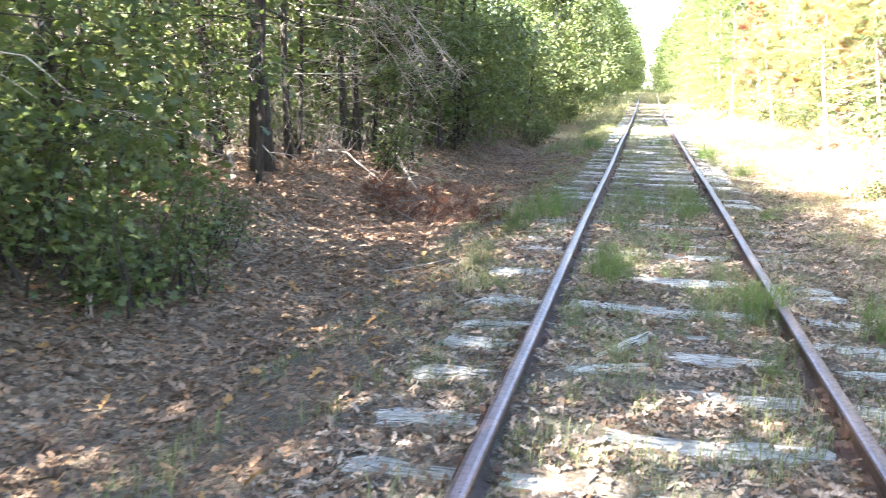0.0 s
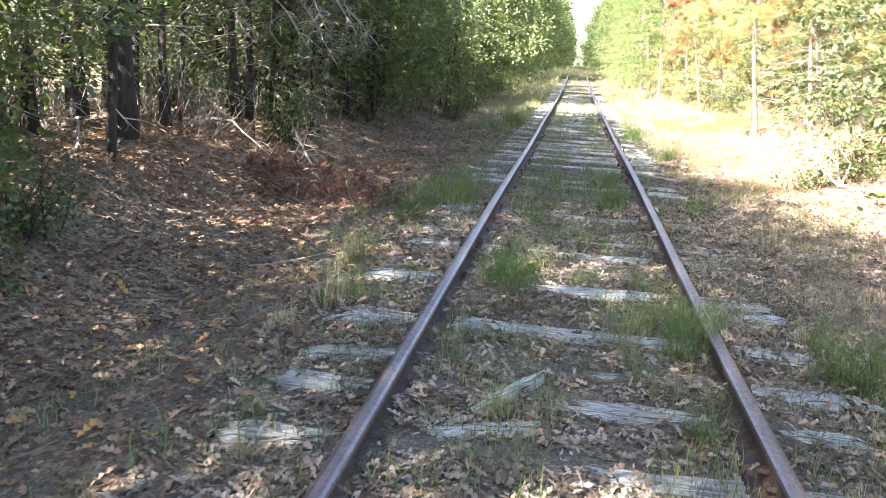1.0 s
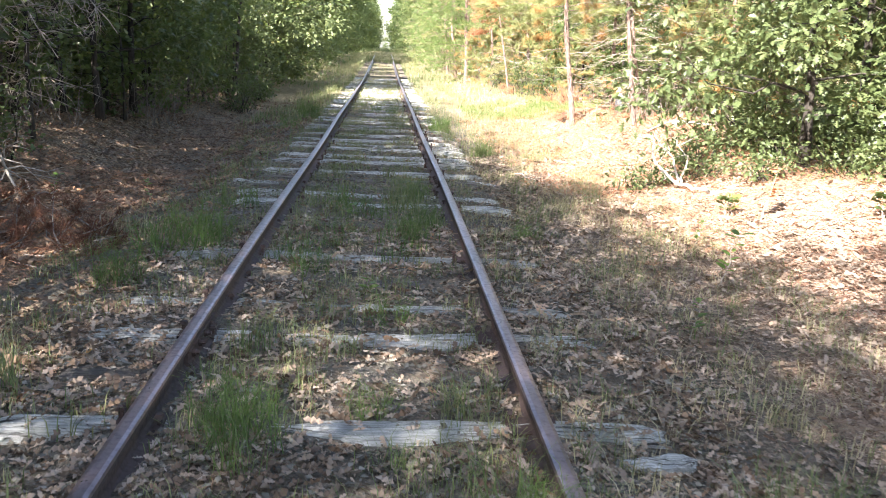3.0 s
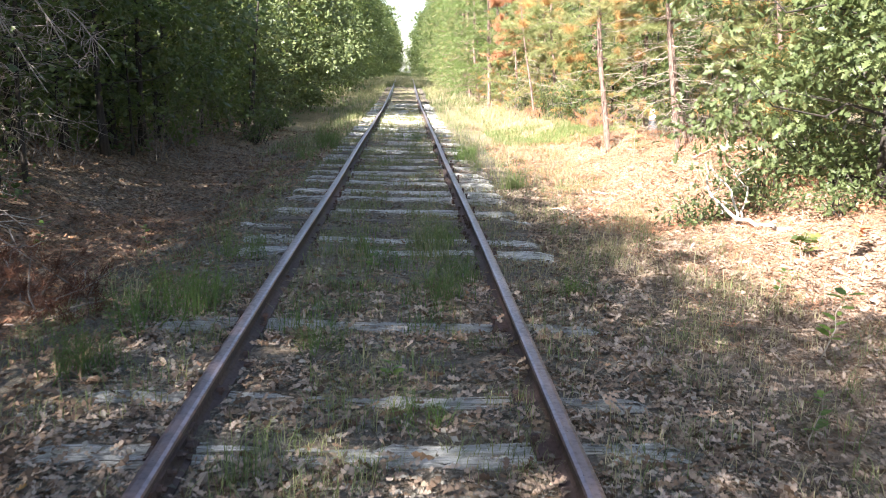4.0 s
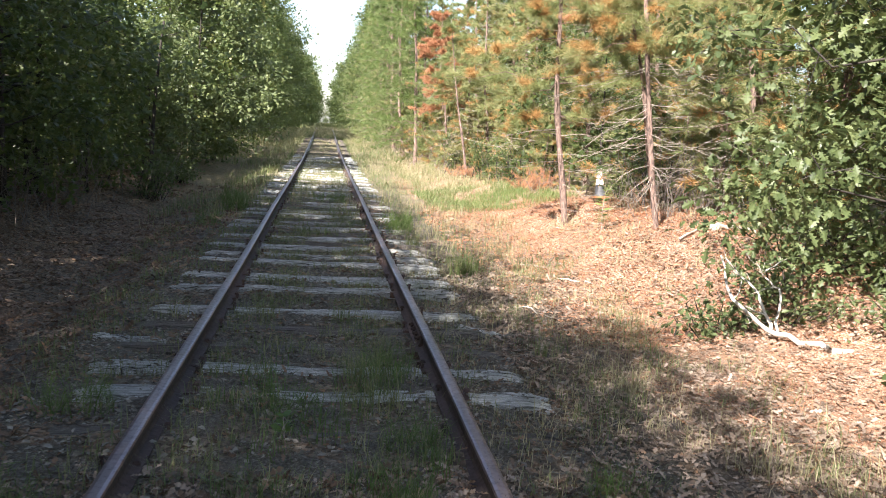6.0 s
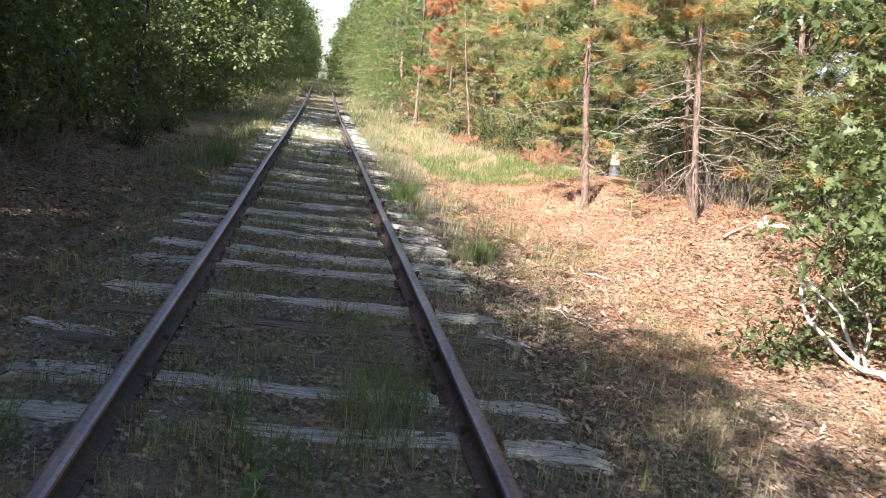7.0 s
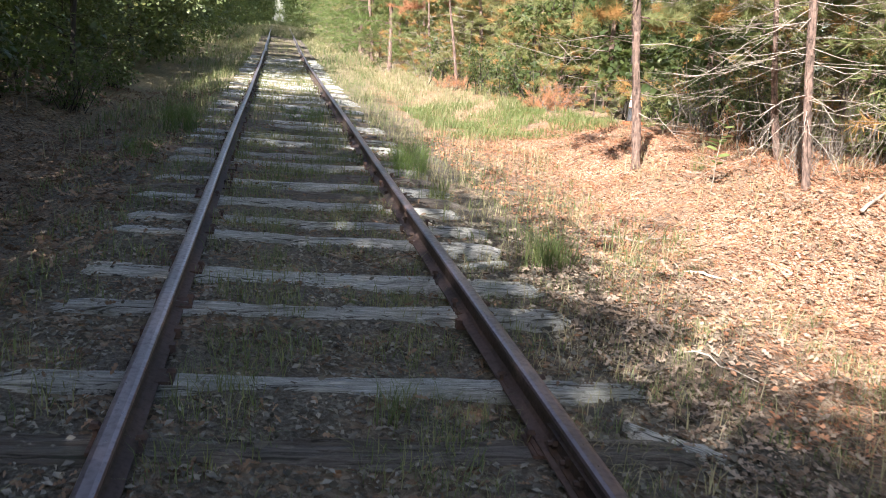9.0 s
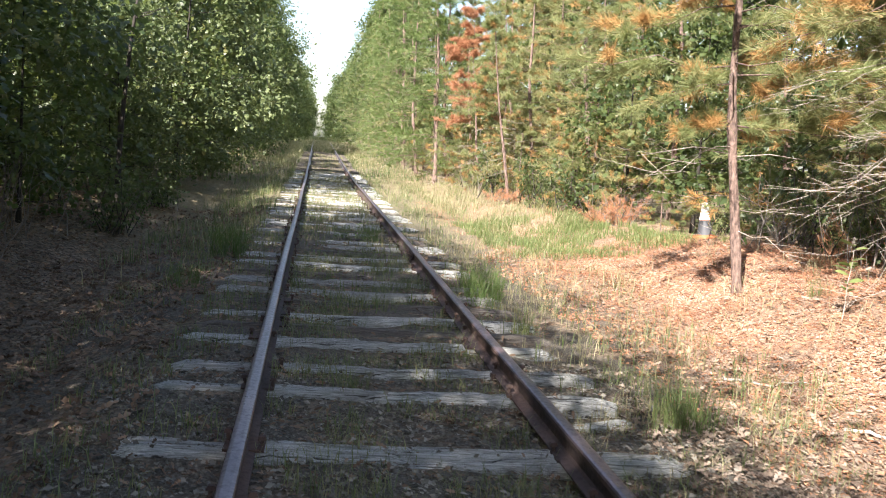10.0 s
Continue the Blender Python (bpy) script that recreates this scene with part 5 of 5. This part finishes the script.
cone_r = lambda z: 0.135 - 0.155 * z
gb = Geo()
gb.add([(x, y, z) for z, k in ((0, 0.18), (0.025, 0.18), (0.035, 0.165)) for x, y in ((-k, -k * 0.7), (-k * 0.7, -k), (k * 0.7, -k), (k, -k * 0.7), (k, k * 0.7), (k * 0.7, k), (-k * 0.7, k), (-k, k * 0.7))],
       [(i * 8 + j, i * 8 + (j + 1) % 8, i * 8 + 8 + (j + 1) % 8, i * 8 + 8 + j) for i in range(2) for j in range(8)] + [tuple(range(16, 24)), tuple(reversed(range(8)))])
thing("traffic_cone", [("base", gb.mesh("cone_base", CONE_ORANGE), "dirty orange square base"),
                       ("body", turned([(cone_r(0.03), 0.03), (cone_r(0.3), 0.3), (cone_r(0.66), 0.66), (0.02, 0.685), (0.0, 0.69)], 20, CONE_ORANGE, "cone_body"), "faded orange plastic"),
                       ("grey_sleeve", turned([(cone_r(0.06) + 0.003, 0.06), (cone_r(0.30) + 0.003, 0.30)], 20, CONE_GREY, "cone_grey"), "grey sleeve"),
                       ("white_sleeve", turned([(cone_r(0.31) + 0.004, 0.31), (cone_r(0.43) + 0.004, 0.43)], 20, CONE_WHITE, "cone_white"), "white reflective sleeve"),
                       ("white_collar", turned([(cone_r(0.455) + 0.004, 0.455), (cone_r(0.60) + 0.004, 0.60)], 20, CONE_WHITE, "cone_collar"), "white reflective collar")],
      stand(CX, CY, 20, 1.0, 0.0, (0, -6)), "faded orange traffic cone with white and grey bands", "traffic cone")


# ---- grass ----
def blades(geo, rs, x, y, z, high, lean, width):
    n = len(x)
    az = rs.rand(n) * 6.28
    h = high * (0.55 + 0.75 * rs.rand(n))
    o = np.stack([np.cos(az), np.sin(az), 0 * az], 1)
    r = np.stack([-np.sin(az), np.cos(az), 0 * az], 1) * (width * (0.7 + 0.6 * rs.rand(n)))[:, None]
    base = np.stack([x, y, z - 0.01], 1)
    k = (lean * rs.rand(n) * h)[:, None]
    up = np.array([0, 0, 1.0])
    m1 = base + up * (h * 0.55)[:, None] + o * k * 0.35
    tip = base + up * (h * (1 - 0.35 * lean * rs.rand(n)))[:, None] + o * k * 1.2
    geo.many(np.stack([base - r, base + r, m1 + r * 0.75, m1 - r * 0.75, tip], 1), [(0, 1, 2, 3), (3, 2, 4)])


def tuft_mesh(seed, count, spread, high, lean, width, mat):
    rs = np.random.RandomState(seed)
    geo = Geo()
    blades(geo, rs, rs.normal(0, spread, count), rs.normal(0, spread, count), np.zeros(count), np.full(count, high), lean, width)
    return geo.mesh("grass_tuft", mat)


def feather_mesh(seed, stems, spread, high):
    """Feathery weed: upright stems with fine hair-like leaves."""
    rs = np.random.RandomState(seed)
    geo = Geo()
    for k in range(stems):
        a = np.array([rs.normal(0, spread), rs.normal(0, spread), -0.01])
        b = a + np.array([rs.normal(0, 0.05), rs.normal(0, 0.05), high * rs.uniform(0.6, 1.0)])
        geo.tube(bend(rs, a, b, 3, 0.01), [0.003, 0.0025, 0.001], 3)
        s = 0.15 + 0.85 * rs.rand(10, 1)
        tufts(geo, rs, a + (b - a) * s, np.repeat((b - a)[None], 10, 0), 5, 0.055, 0.002)
    return geo.mesh("feathery_weed", WEED)


TUFTS = [tuft_mesh(1, 60, 0.06, 0.24, 1.0, 0.0018, GRASS), tuft_mesh(2, 48, 0.08, 0.17, 1.2, 0.0019, GRASS), tuft_mesh(3, 80, 0.06, 0.27, 0.9, 0.0018, GRASS), tuft_mesh(4, 55, 0.08, 0.22, 1.2, 0.0018, STRAW), tuft_mesh(5, 55, 0.06, 0.26, 1.1, 0.0018, FRESH)]
FEATHERS = [feather_mesh(1, 24, 0.08, 0.30), feather_mesh(2, 16, 0.10, 0.22)]
for x, y, k, s in ((1.57, 16.6, 2, 1.3), (1.50, 16.68, 0, 1.2), (1.62, 16.55, 4, 1.3), (1.54, 16.62, 4, 1.15), (-0.35, 6.75, 4, 0.95), (-0.48, 8.0, 2, 1.0), (0.59, 5.85, 4, 1.3), (0.6, 6.4, 4, 1.2), (0.26, 6.06, 2, 1.2), (0.34, 5.5, 4, 1.1), (0.53, 4.91, 4, 1.15), (0.63, 5.2, 4, 1.2), (-0.55, 5.52, 0, 1.0), (-0.27, 4.85, 0, 0.9), (-0.9, 5.04, 1, 1.0), (-1.38, 6.36, 3, 1.3), (-1.3, 6.5, 0, 1.1), (-1.47, 7.58, 2, 1.1), (-1.56, 5.94, 3, 1.2), (-1.25, 4.68, 0, 1.0), (0.1, 5.6, 0, 0.9), (0.45, 7.3, 0, 0.9), (-1.76, 5.66, 1, 1.0), (1.35, 6.4, 0, 1.1), (0.2, 6.9, 4, 0.8), (0.33, 12.25, 0, 1.2), (0.45, 12.1, 1, 1.2), (0.25, 12.5, 2, 0.9), (-0.25, 17.12, 1, 0.9), (-0.2, 17.15, 0, 0.6), (-0.60, 5.8, 1, 1.1), (-0.3, 4.9, 2, 0.8), (0.55, 4.95, 2, 1.0),
                   (0.3, 5.9, 0, 0.9), (0.45, 13.1, 2, 0.9), (0.35, 6.3, 2, 0.8), (0.15, 15.6, 0, 0.55), (0.45, 15.7, 1, 0.6), (-1.55, 7.5, 0, 0.9), (-1.7, 8.2, 3, 1.1), (-1.6, 10.6, 3, 1.2), (1.75, 6.6, 1, 1.0), (1.9, 7.4, 3, 0.9), (2.2, 11.2, 3, 1.3), (2.0, 12.6, 3, 1.2), (1.6, 13.3, 0, 0.8),
                   (2.3, 9.0, 0, 0.8), (1.7, 9.9, 1, 0.9), (-1.2, 6.6, 1, 0.9), (0.0, 8.1, 1, 0.7), (0.5, 9.6, 0, 0.6), (-0.3, 10.9, 1, 0.7), (0.2, 14.2, 0, 0.8), (1.25, 19.0, 2, 1.2), (2.6, 14.3, 3, 1.1), (2.4, 18.3, 3, 1.4), (3.9, 19.2, 0, 0.9), (-2.1, 11.5, 3, 1.1), (-2.0, 6.2, 1, 0.8), (0.4, 20.0, 1, 0.7), (-0.3, 21.0, 0, 0.7), (2.9, 21.5, 3, 1.5)):
    straw_like = k == 3
    ob = new("grass_tuft", TUFTS[k])
    ob.matrix_basis = stand(x, y, rw.uniform(0, 360), s * (0.68 if y < 6.3 else 1))
    tagged(ob, "tuft of dry straw-coloured grass" if straw_like else "tuft of green grass", "grass tuft", "grass tufts along the track")
for x, y, k, s in ((0.2, 8.6, 1, 0.8), (-0.35, 9.5, 1, 0.8), (0.35, 10.6, 0, 0.8), (-0.1, 11.9, 1, 0.9), (0.5, 11.4, 1, 0.9), (-1.2, 12.0, 1, 1.2), (-1.5, 9.2, 0, 1.0), (1.3, 10.9, 1, 0.8), (0.1, 7.3, 1, 0.7), (0.66, 6.05, 0, 1.0), (0.60, 6.3, 1, 1.0), (1.36, 5.89, 0, 0.95), (1.5, 5.65, 0, 1.05), (1.68, 5.9, 0, 0.9), (1.5, 5.2, 1, 0.9), (-0.4, 6.95, 0, 0.95), (-0.45, 7.1, 1, 0.9), (-1.25, 10.3, 0, 1.3), (-1.4, 10.0, 1, 1.4), (-1.15, 10.6, 1, 1.2), (1.12, 20.1, 0, 1.3), (1.15, 20.5, 0, 1.2), (1.2, 20.9, 1, 1.3), (0.45, 12.6, 1, 1.0), (-1.45, 22.4, 0, 1.4), (-1.5, 23.0, 1, 1.5), (0.0, 25.0, 1, 1.1), (0.3, 24.6, 0, 0.9), (-1.6, 20.4, 1, 1.1)):
    ob = new("feathery_weed", FEATHERS[k])
    ob.matrix_basis = stand(x, y, rw.uniform(0, 360), s)
    tagged(ob, "feathery green weed beside the rail", "weed", "feathery weeds along the track")


def meadow(name, seed, n, x0, x1, y0, y1, high, lean, width, mat, label, gate=None, patch=1.2):
    """Loose grass over a stretch of ground, in patches."""
    rs = np.random.RandomState(seed)
    x, y = rs.uniform(x0, x1, n), rs.uniform(y0, y1, n)
    if gate is not None:
        keep = wobble(x + seed, y, patch) > gate
        x, y = x[keep], y[keep]
    geo = Geo()
    blades(geo, rs, x, y, ground_z(x, y), np.full(len(x), high), lean, width)
    return tagged(new(name, geo.mesh(name, mat)), label, "grass", kind="stuff")


meadow("sparse_grass", 1, 30000, -0.68, 0.68, 2.2, 24, 0.12, 1.0, 0.0020, GRASS, "sparse green grass between the rails", 0.1, 0.9)
meadow("sparse_grass", 30, 2400, -0.62, 0.66, 9.8, 12.9, 0.17, 1.0, 0.0022, WEED, "fresh green grass between the rails", 0.35, 0.6)
meadow("verge_grass", 2, 14000, -2.3, -0.85, 2.2, 26, 0.14, 1.0, 0.0024, GRASS, "sparse green grass beside the rail", 0.2, 1.1)
meadow("verge_grass", 3, 10000, 0.85, 3.0, 3.0, 17, 0.13, 1.1, 0.0022, STRAW, "thin dry grass on the verge", -0.1, 1.0)
meadow("verge_grass", 4, 16000, 0.85, 3.2, 3.0, 18, 0.12, 1.0, 0.0020, GRASS, "thin green grass on the verge", 0.15, 0.8)
meadow("dry_grass", 5, 3000, 1.1, 2.7, 16.8, 26, 0.20, 1.0, 0.0022, STRAW, "tall dry yellow grass on the sunny verge", -0.2, 0.9)
meadow("dry_grass", 6, 2600, 1.2, 3.4, 26, 50, 0.2, 1.0, 0.004, STRAW, "tall dry yellow grass on the sunny verge", -0.4, 1.4)
meadow("green_grass", 14, 6500, 1.1, 3.0, 17, 44, 0.20, 0.9, 0.003, GRASS, "thin green grass among the dry grass", 0.1, 1.0)
meadow("dry_grass", 15, 6000, 2.6, 5.4, 27.5, 44, 0.24, 0.9, 0.004, STRAW, "dry grass before the pines", -0.3, 1.2)
meadow("green_grass", 16, 4500, 2.4, 5.2, 27, 44, 0.18, 0.9, 0.004, GRASS, "green grass before the pines", -0.1, 1.1)
meadow("dry_grass", 7, 1600, -2.8, -1.25, 21, 48, 0.22, 1.0, 0.004, STRAW, "tall dry yellow grass beside the far track", -0.1, 1.4)
meadow("green_grass", 8, 15000, 2.2, 5.2, 23.4, 29.5, 0.16, 0.9, 0.004, FRESH, "patch of fresh green grass in the sun", -0.3, 1.2)
meadow("sparse_grass", 9, 5000, -0.66, 0.66, 24, 46, 0.12, 0.8, 0.005, STRAW, "thin dry grass between the far rails", 0.1, 1.3)
meadow("dry_grass", 10, 2200, 3.0, 5.6, 15.5, 22.5, 0.22, 1.0, 0.0024, STRAW, "thin dry grass among the pine needles", 0.1, 0.8)
meadow("green_grass", 11, 4000, -2.8, -1.2, 22, 40, 0.25, 0.8, 0.005, GRASS, "green grass beside the far track", 0.1, 1.3)
meadow("track_grass", 26, 9000, -1.4, 1.3, 19, 44, 0.17, 0.9, 0.003, GRASS, "green grass between the far ties", 0.0, 1.0)
meadow("track_grass", 21, 1800, -0.66, 0.66, 26, 36, 0.12, 0.8, 0.004, GRASS, "green grass grown up between the far rails", 0.1, 1.6)
meadow("track_grass", 22, 1200, -0.95, 1.0, 48, 66, 0.14, 0.8, 0.006, STRAW, "tall grass grown up between the far rails", -0.2, 2.0)
meadow("track_grass", 23, 1200, -0.95, 1.0, 46, 66, 0.14, 0.8, 0.006, GRASS, "tall grass grown up between the far rails", -0.1, 2.0)
meadow("track_grass", 24, 8000, -1.4, 1.4, 70, 130, 0.3, 0.8, 0.012, STRAW, "tall grass that hides the distant rails", -0.4, 3.0)
meadow("track_grass", 25, 6000, -1.4, 1.4, 68, 130, 0.3, 0.8, 0.012, GRASS, "tall green grass that hides the distant rails", -0.3, 3.0)
meadow("dry_grass", 12, 7000, 1.3, 3.6, 50, 110, 0.3, 0.9, 0.010, STRAW, "tall dry grass along the distant track", -0.4, 3.0)
meadow("green_grass", 28, 9000, 1.2, 3.8, 44, 110, 0.28, 0.9, 0.008, GRASS, "green grass along the distant track", -0.3, 2.0)
meadow("green_grass", 29, 9000, -4.2, -1.2, 40, 110, 0.28, 0.9, 0.008, GRASS, "green grass along the distant wood's edge", -0.3, 2.0)
meadow("track_grass", 27, 5000, -3.4, 3.4, 125, 290, 0.8, 0.7, 0.04, GRASS, "tall green grass along the distant line", -0.5, 6.0)
meadow("dry_grass", 13, 3500, -3.6, -1.3, 48, 110, 0.32, 0.9, 0.010, STRAW, "tall dry grass along the distant track", -0.4, 3.0)


# ---- fallen leaves and needles ----
TY = np.array(TIE_Y)


def top_z(x, y):
    """Ground, or the tie that lies there."""
    z = ground_z(x, y)
    near = np.abs(y[:, None] - TY[None]).min(1) < 0.10
    return np.where(near & (np.abs(x) < 1.3), np.maximum(z, 0.036 + rise(y)), z)


def litter(name, seed, n, x0, x1, y0, y1, size, mat, label, thin=None, flat=0.45, template=FALLEN):
    rs = np.random.RandomState(seed)
    x, y = rs.uniform(x0, x1, n), rs.uniform(y0, y1, n)
    keep = (np.abs(np.abs(x) - RAIL_X) > 0.06)
    near = np.abs(y[:, None] - TY[None]).min(1) < 0.10
    keep &= ~(near & (np.abs(x) < 1.3) & (rs.rand(n) < np.where(np.abs(x) > 0.9, 0.6, 0.86)))
    if thin is not None:
        keep &= rs.rand(n) < thin(x, y)
    x, y = x[keep], y[keep]
    c = len(x)
    az = rs.rand(c) * 6.28
    way = np.stack([np.cos(az), np.sin(az), rs.normal(0, 0.25, c)], 1)
    up = np.array([0, 0, 1.0]) + rs.normal(0, flat, (c, 3))
    at = np.stack([x, y, top_z(x, y) + 0.008 + 0.014 * rs.rand(c)], 1)
    geo = Geo()
    scatter(geo, rs, at, way, up, size * (0.4 + 1.2 * rs.rand(c) ** 1.6), template)
    return tagged(new(name, geo.mesh(name, mat)), label, "fallen leaves", kind="stuff")


patchy = lambda a, b, size: (lambda x, y: np.clip(a + b * wobble(x, y, size), 0.05, 1))
litter("fallen_leaves", 1, 34000, -1.5, 1.5, 2.2, 11.2, 0.054, LITTER, "pale brown oak leaves fallen over the track", patchy(0.75, 0.4, 1.5), 0.6)
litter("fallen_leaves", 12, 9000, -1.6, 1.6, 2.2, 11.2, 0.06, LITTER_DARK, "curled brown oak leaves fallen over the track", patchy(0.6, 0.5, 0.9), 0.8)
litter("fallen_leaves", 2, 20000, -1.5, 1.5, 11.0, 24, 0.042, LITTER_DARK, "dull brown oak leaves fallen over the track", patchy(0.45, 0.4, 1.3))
needly = lambda x, y: np.clip(0.8 + 0.4 * wobble(x, y, 1.6), 0.05, 1) * (1 - 0.8 * smooth(11.5, 15, y + 0.8 * (x - 2)) * smooth(1.5, 2.4, x))
litter("fallen_leaves", 3, 38000, 1.3, 3.6, 3.0, 17, 0.052, LITTER, "pale brown oak leaves fallen on the verge", needly, 0.5)
litter("fallen_leaves", 4, 17000, 3.3, 6.5, 8, 18, 0.068, LITTER, "pale brown oak leaves under the white oak", lambda x, y: 0.75 * needly(x, y) + 0.08, 0.35)
litter("fallen_leaves", 11, 17000, 1.9, 6.2, 15.5, 24.5, 0.05, LITTER, "pale brown leaves among the pine needles", patchy(0.5, 0.5, 1.0), 0.5)
litter("leaf_crumbs", 25, 30000, 1.8, 6.0, 14, 24.5, 0.032, NEEDLE_LITTER, "crumbled rust-brown bits among the pine needles", None, 0.7, DIAMOND)
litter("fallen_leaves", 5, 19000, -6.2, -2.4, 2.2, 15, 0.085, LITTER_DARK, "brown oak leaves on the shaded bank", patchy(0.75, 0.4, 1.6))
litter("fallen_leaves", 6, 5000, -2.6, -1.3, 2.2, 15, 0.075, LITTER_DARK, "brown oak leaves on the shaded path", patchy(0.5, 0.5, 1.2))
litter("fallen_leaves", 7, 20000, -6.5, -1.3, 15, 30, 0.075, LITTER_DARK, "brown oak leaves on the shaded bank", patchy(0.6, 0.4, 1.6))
litter("leaf_crumbs", 22, 56000, -1.6, 1.6, 2.4, 18, 0.03, CRUMBS, "crumbled bits of leaves on the track bed", None, 0.6, DIAMOND)
litter("leaf_crumbs", 23, 26000, 1.5, 4.2, 3.5, 18, 0.03, LITTER, "crumbled bits of leaves on the verge", None, 0.6, DIAMOND)
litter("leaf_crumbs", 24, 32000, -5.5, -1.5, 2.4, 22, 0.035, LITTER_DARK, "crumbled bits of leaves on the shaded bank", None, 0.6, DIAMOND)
litter("yellow_leaves", 21, 130, -4.6, -1.2, 2.4, 9, 0.12, GOLD, "bright yellow leaves on the shaded path")
NEEDLE = (np.array([(0, 0.008, 0), (0, -0.008, 0), (1, 0, 0.04)]), [(0, 1, 2)])
litter("fallen_needles", 8, 105000, 1.9, 6.4, 9.5, 25, 0.17, NEEDLE_LITTER, "orange-brown fallen pine needles", lambda x, y: np.clip(0.15 + 0.85 * smooth(2.0, 3.4, x) * smooth(9.5, 13.5, y) + 0.3 * wobble(x, y, 1.1), 0, 1), 0.5, NEEDLE)
litter("fallen_needles", 9, 18000, -5.2, -2.3, 9, 15, 0.15, NEEDLE_LITTER, "rust-brown fallen pine needles on the bank", None, 0.5, NEEDLE)
litter("fallen_needles", 10, 8000, 2.0, 5.5, 22, 34, 0.2, NEEDLE_LITTER, "orange-brown fallen pine needles", None, 0.5, NEEDLE)
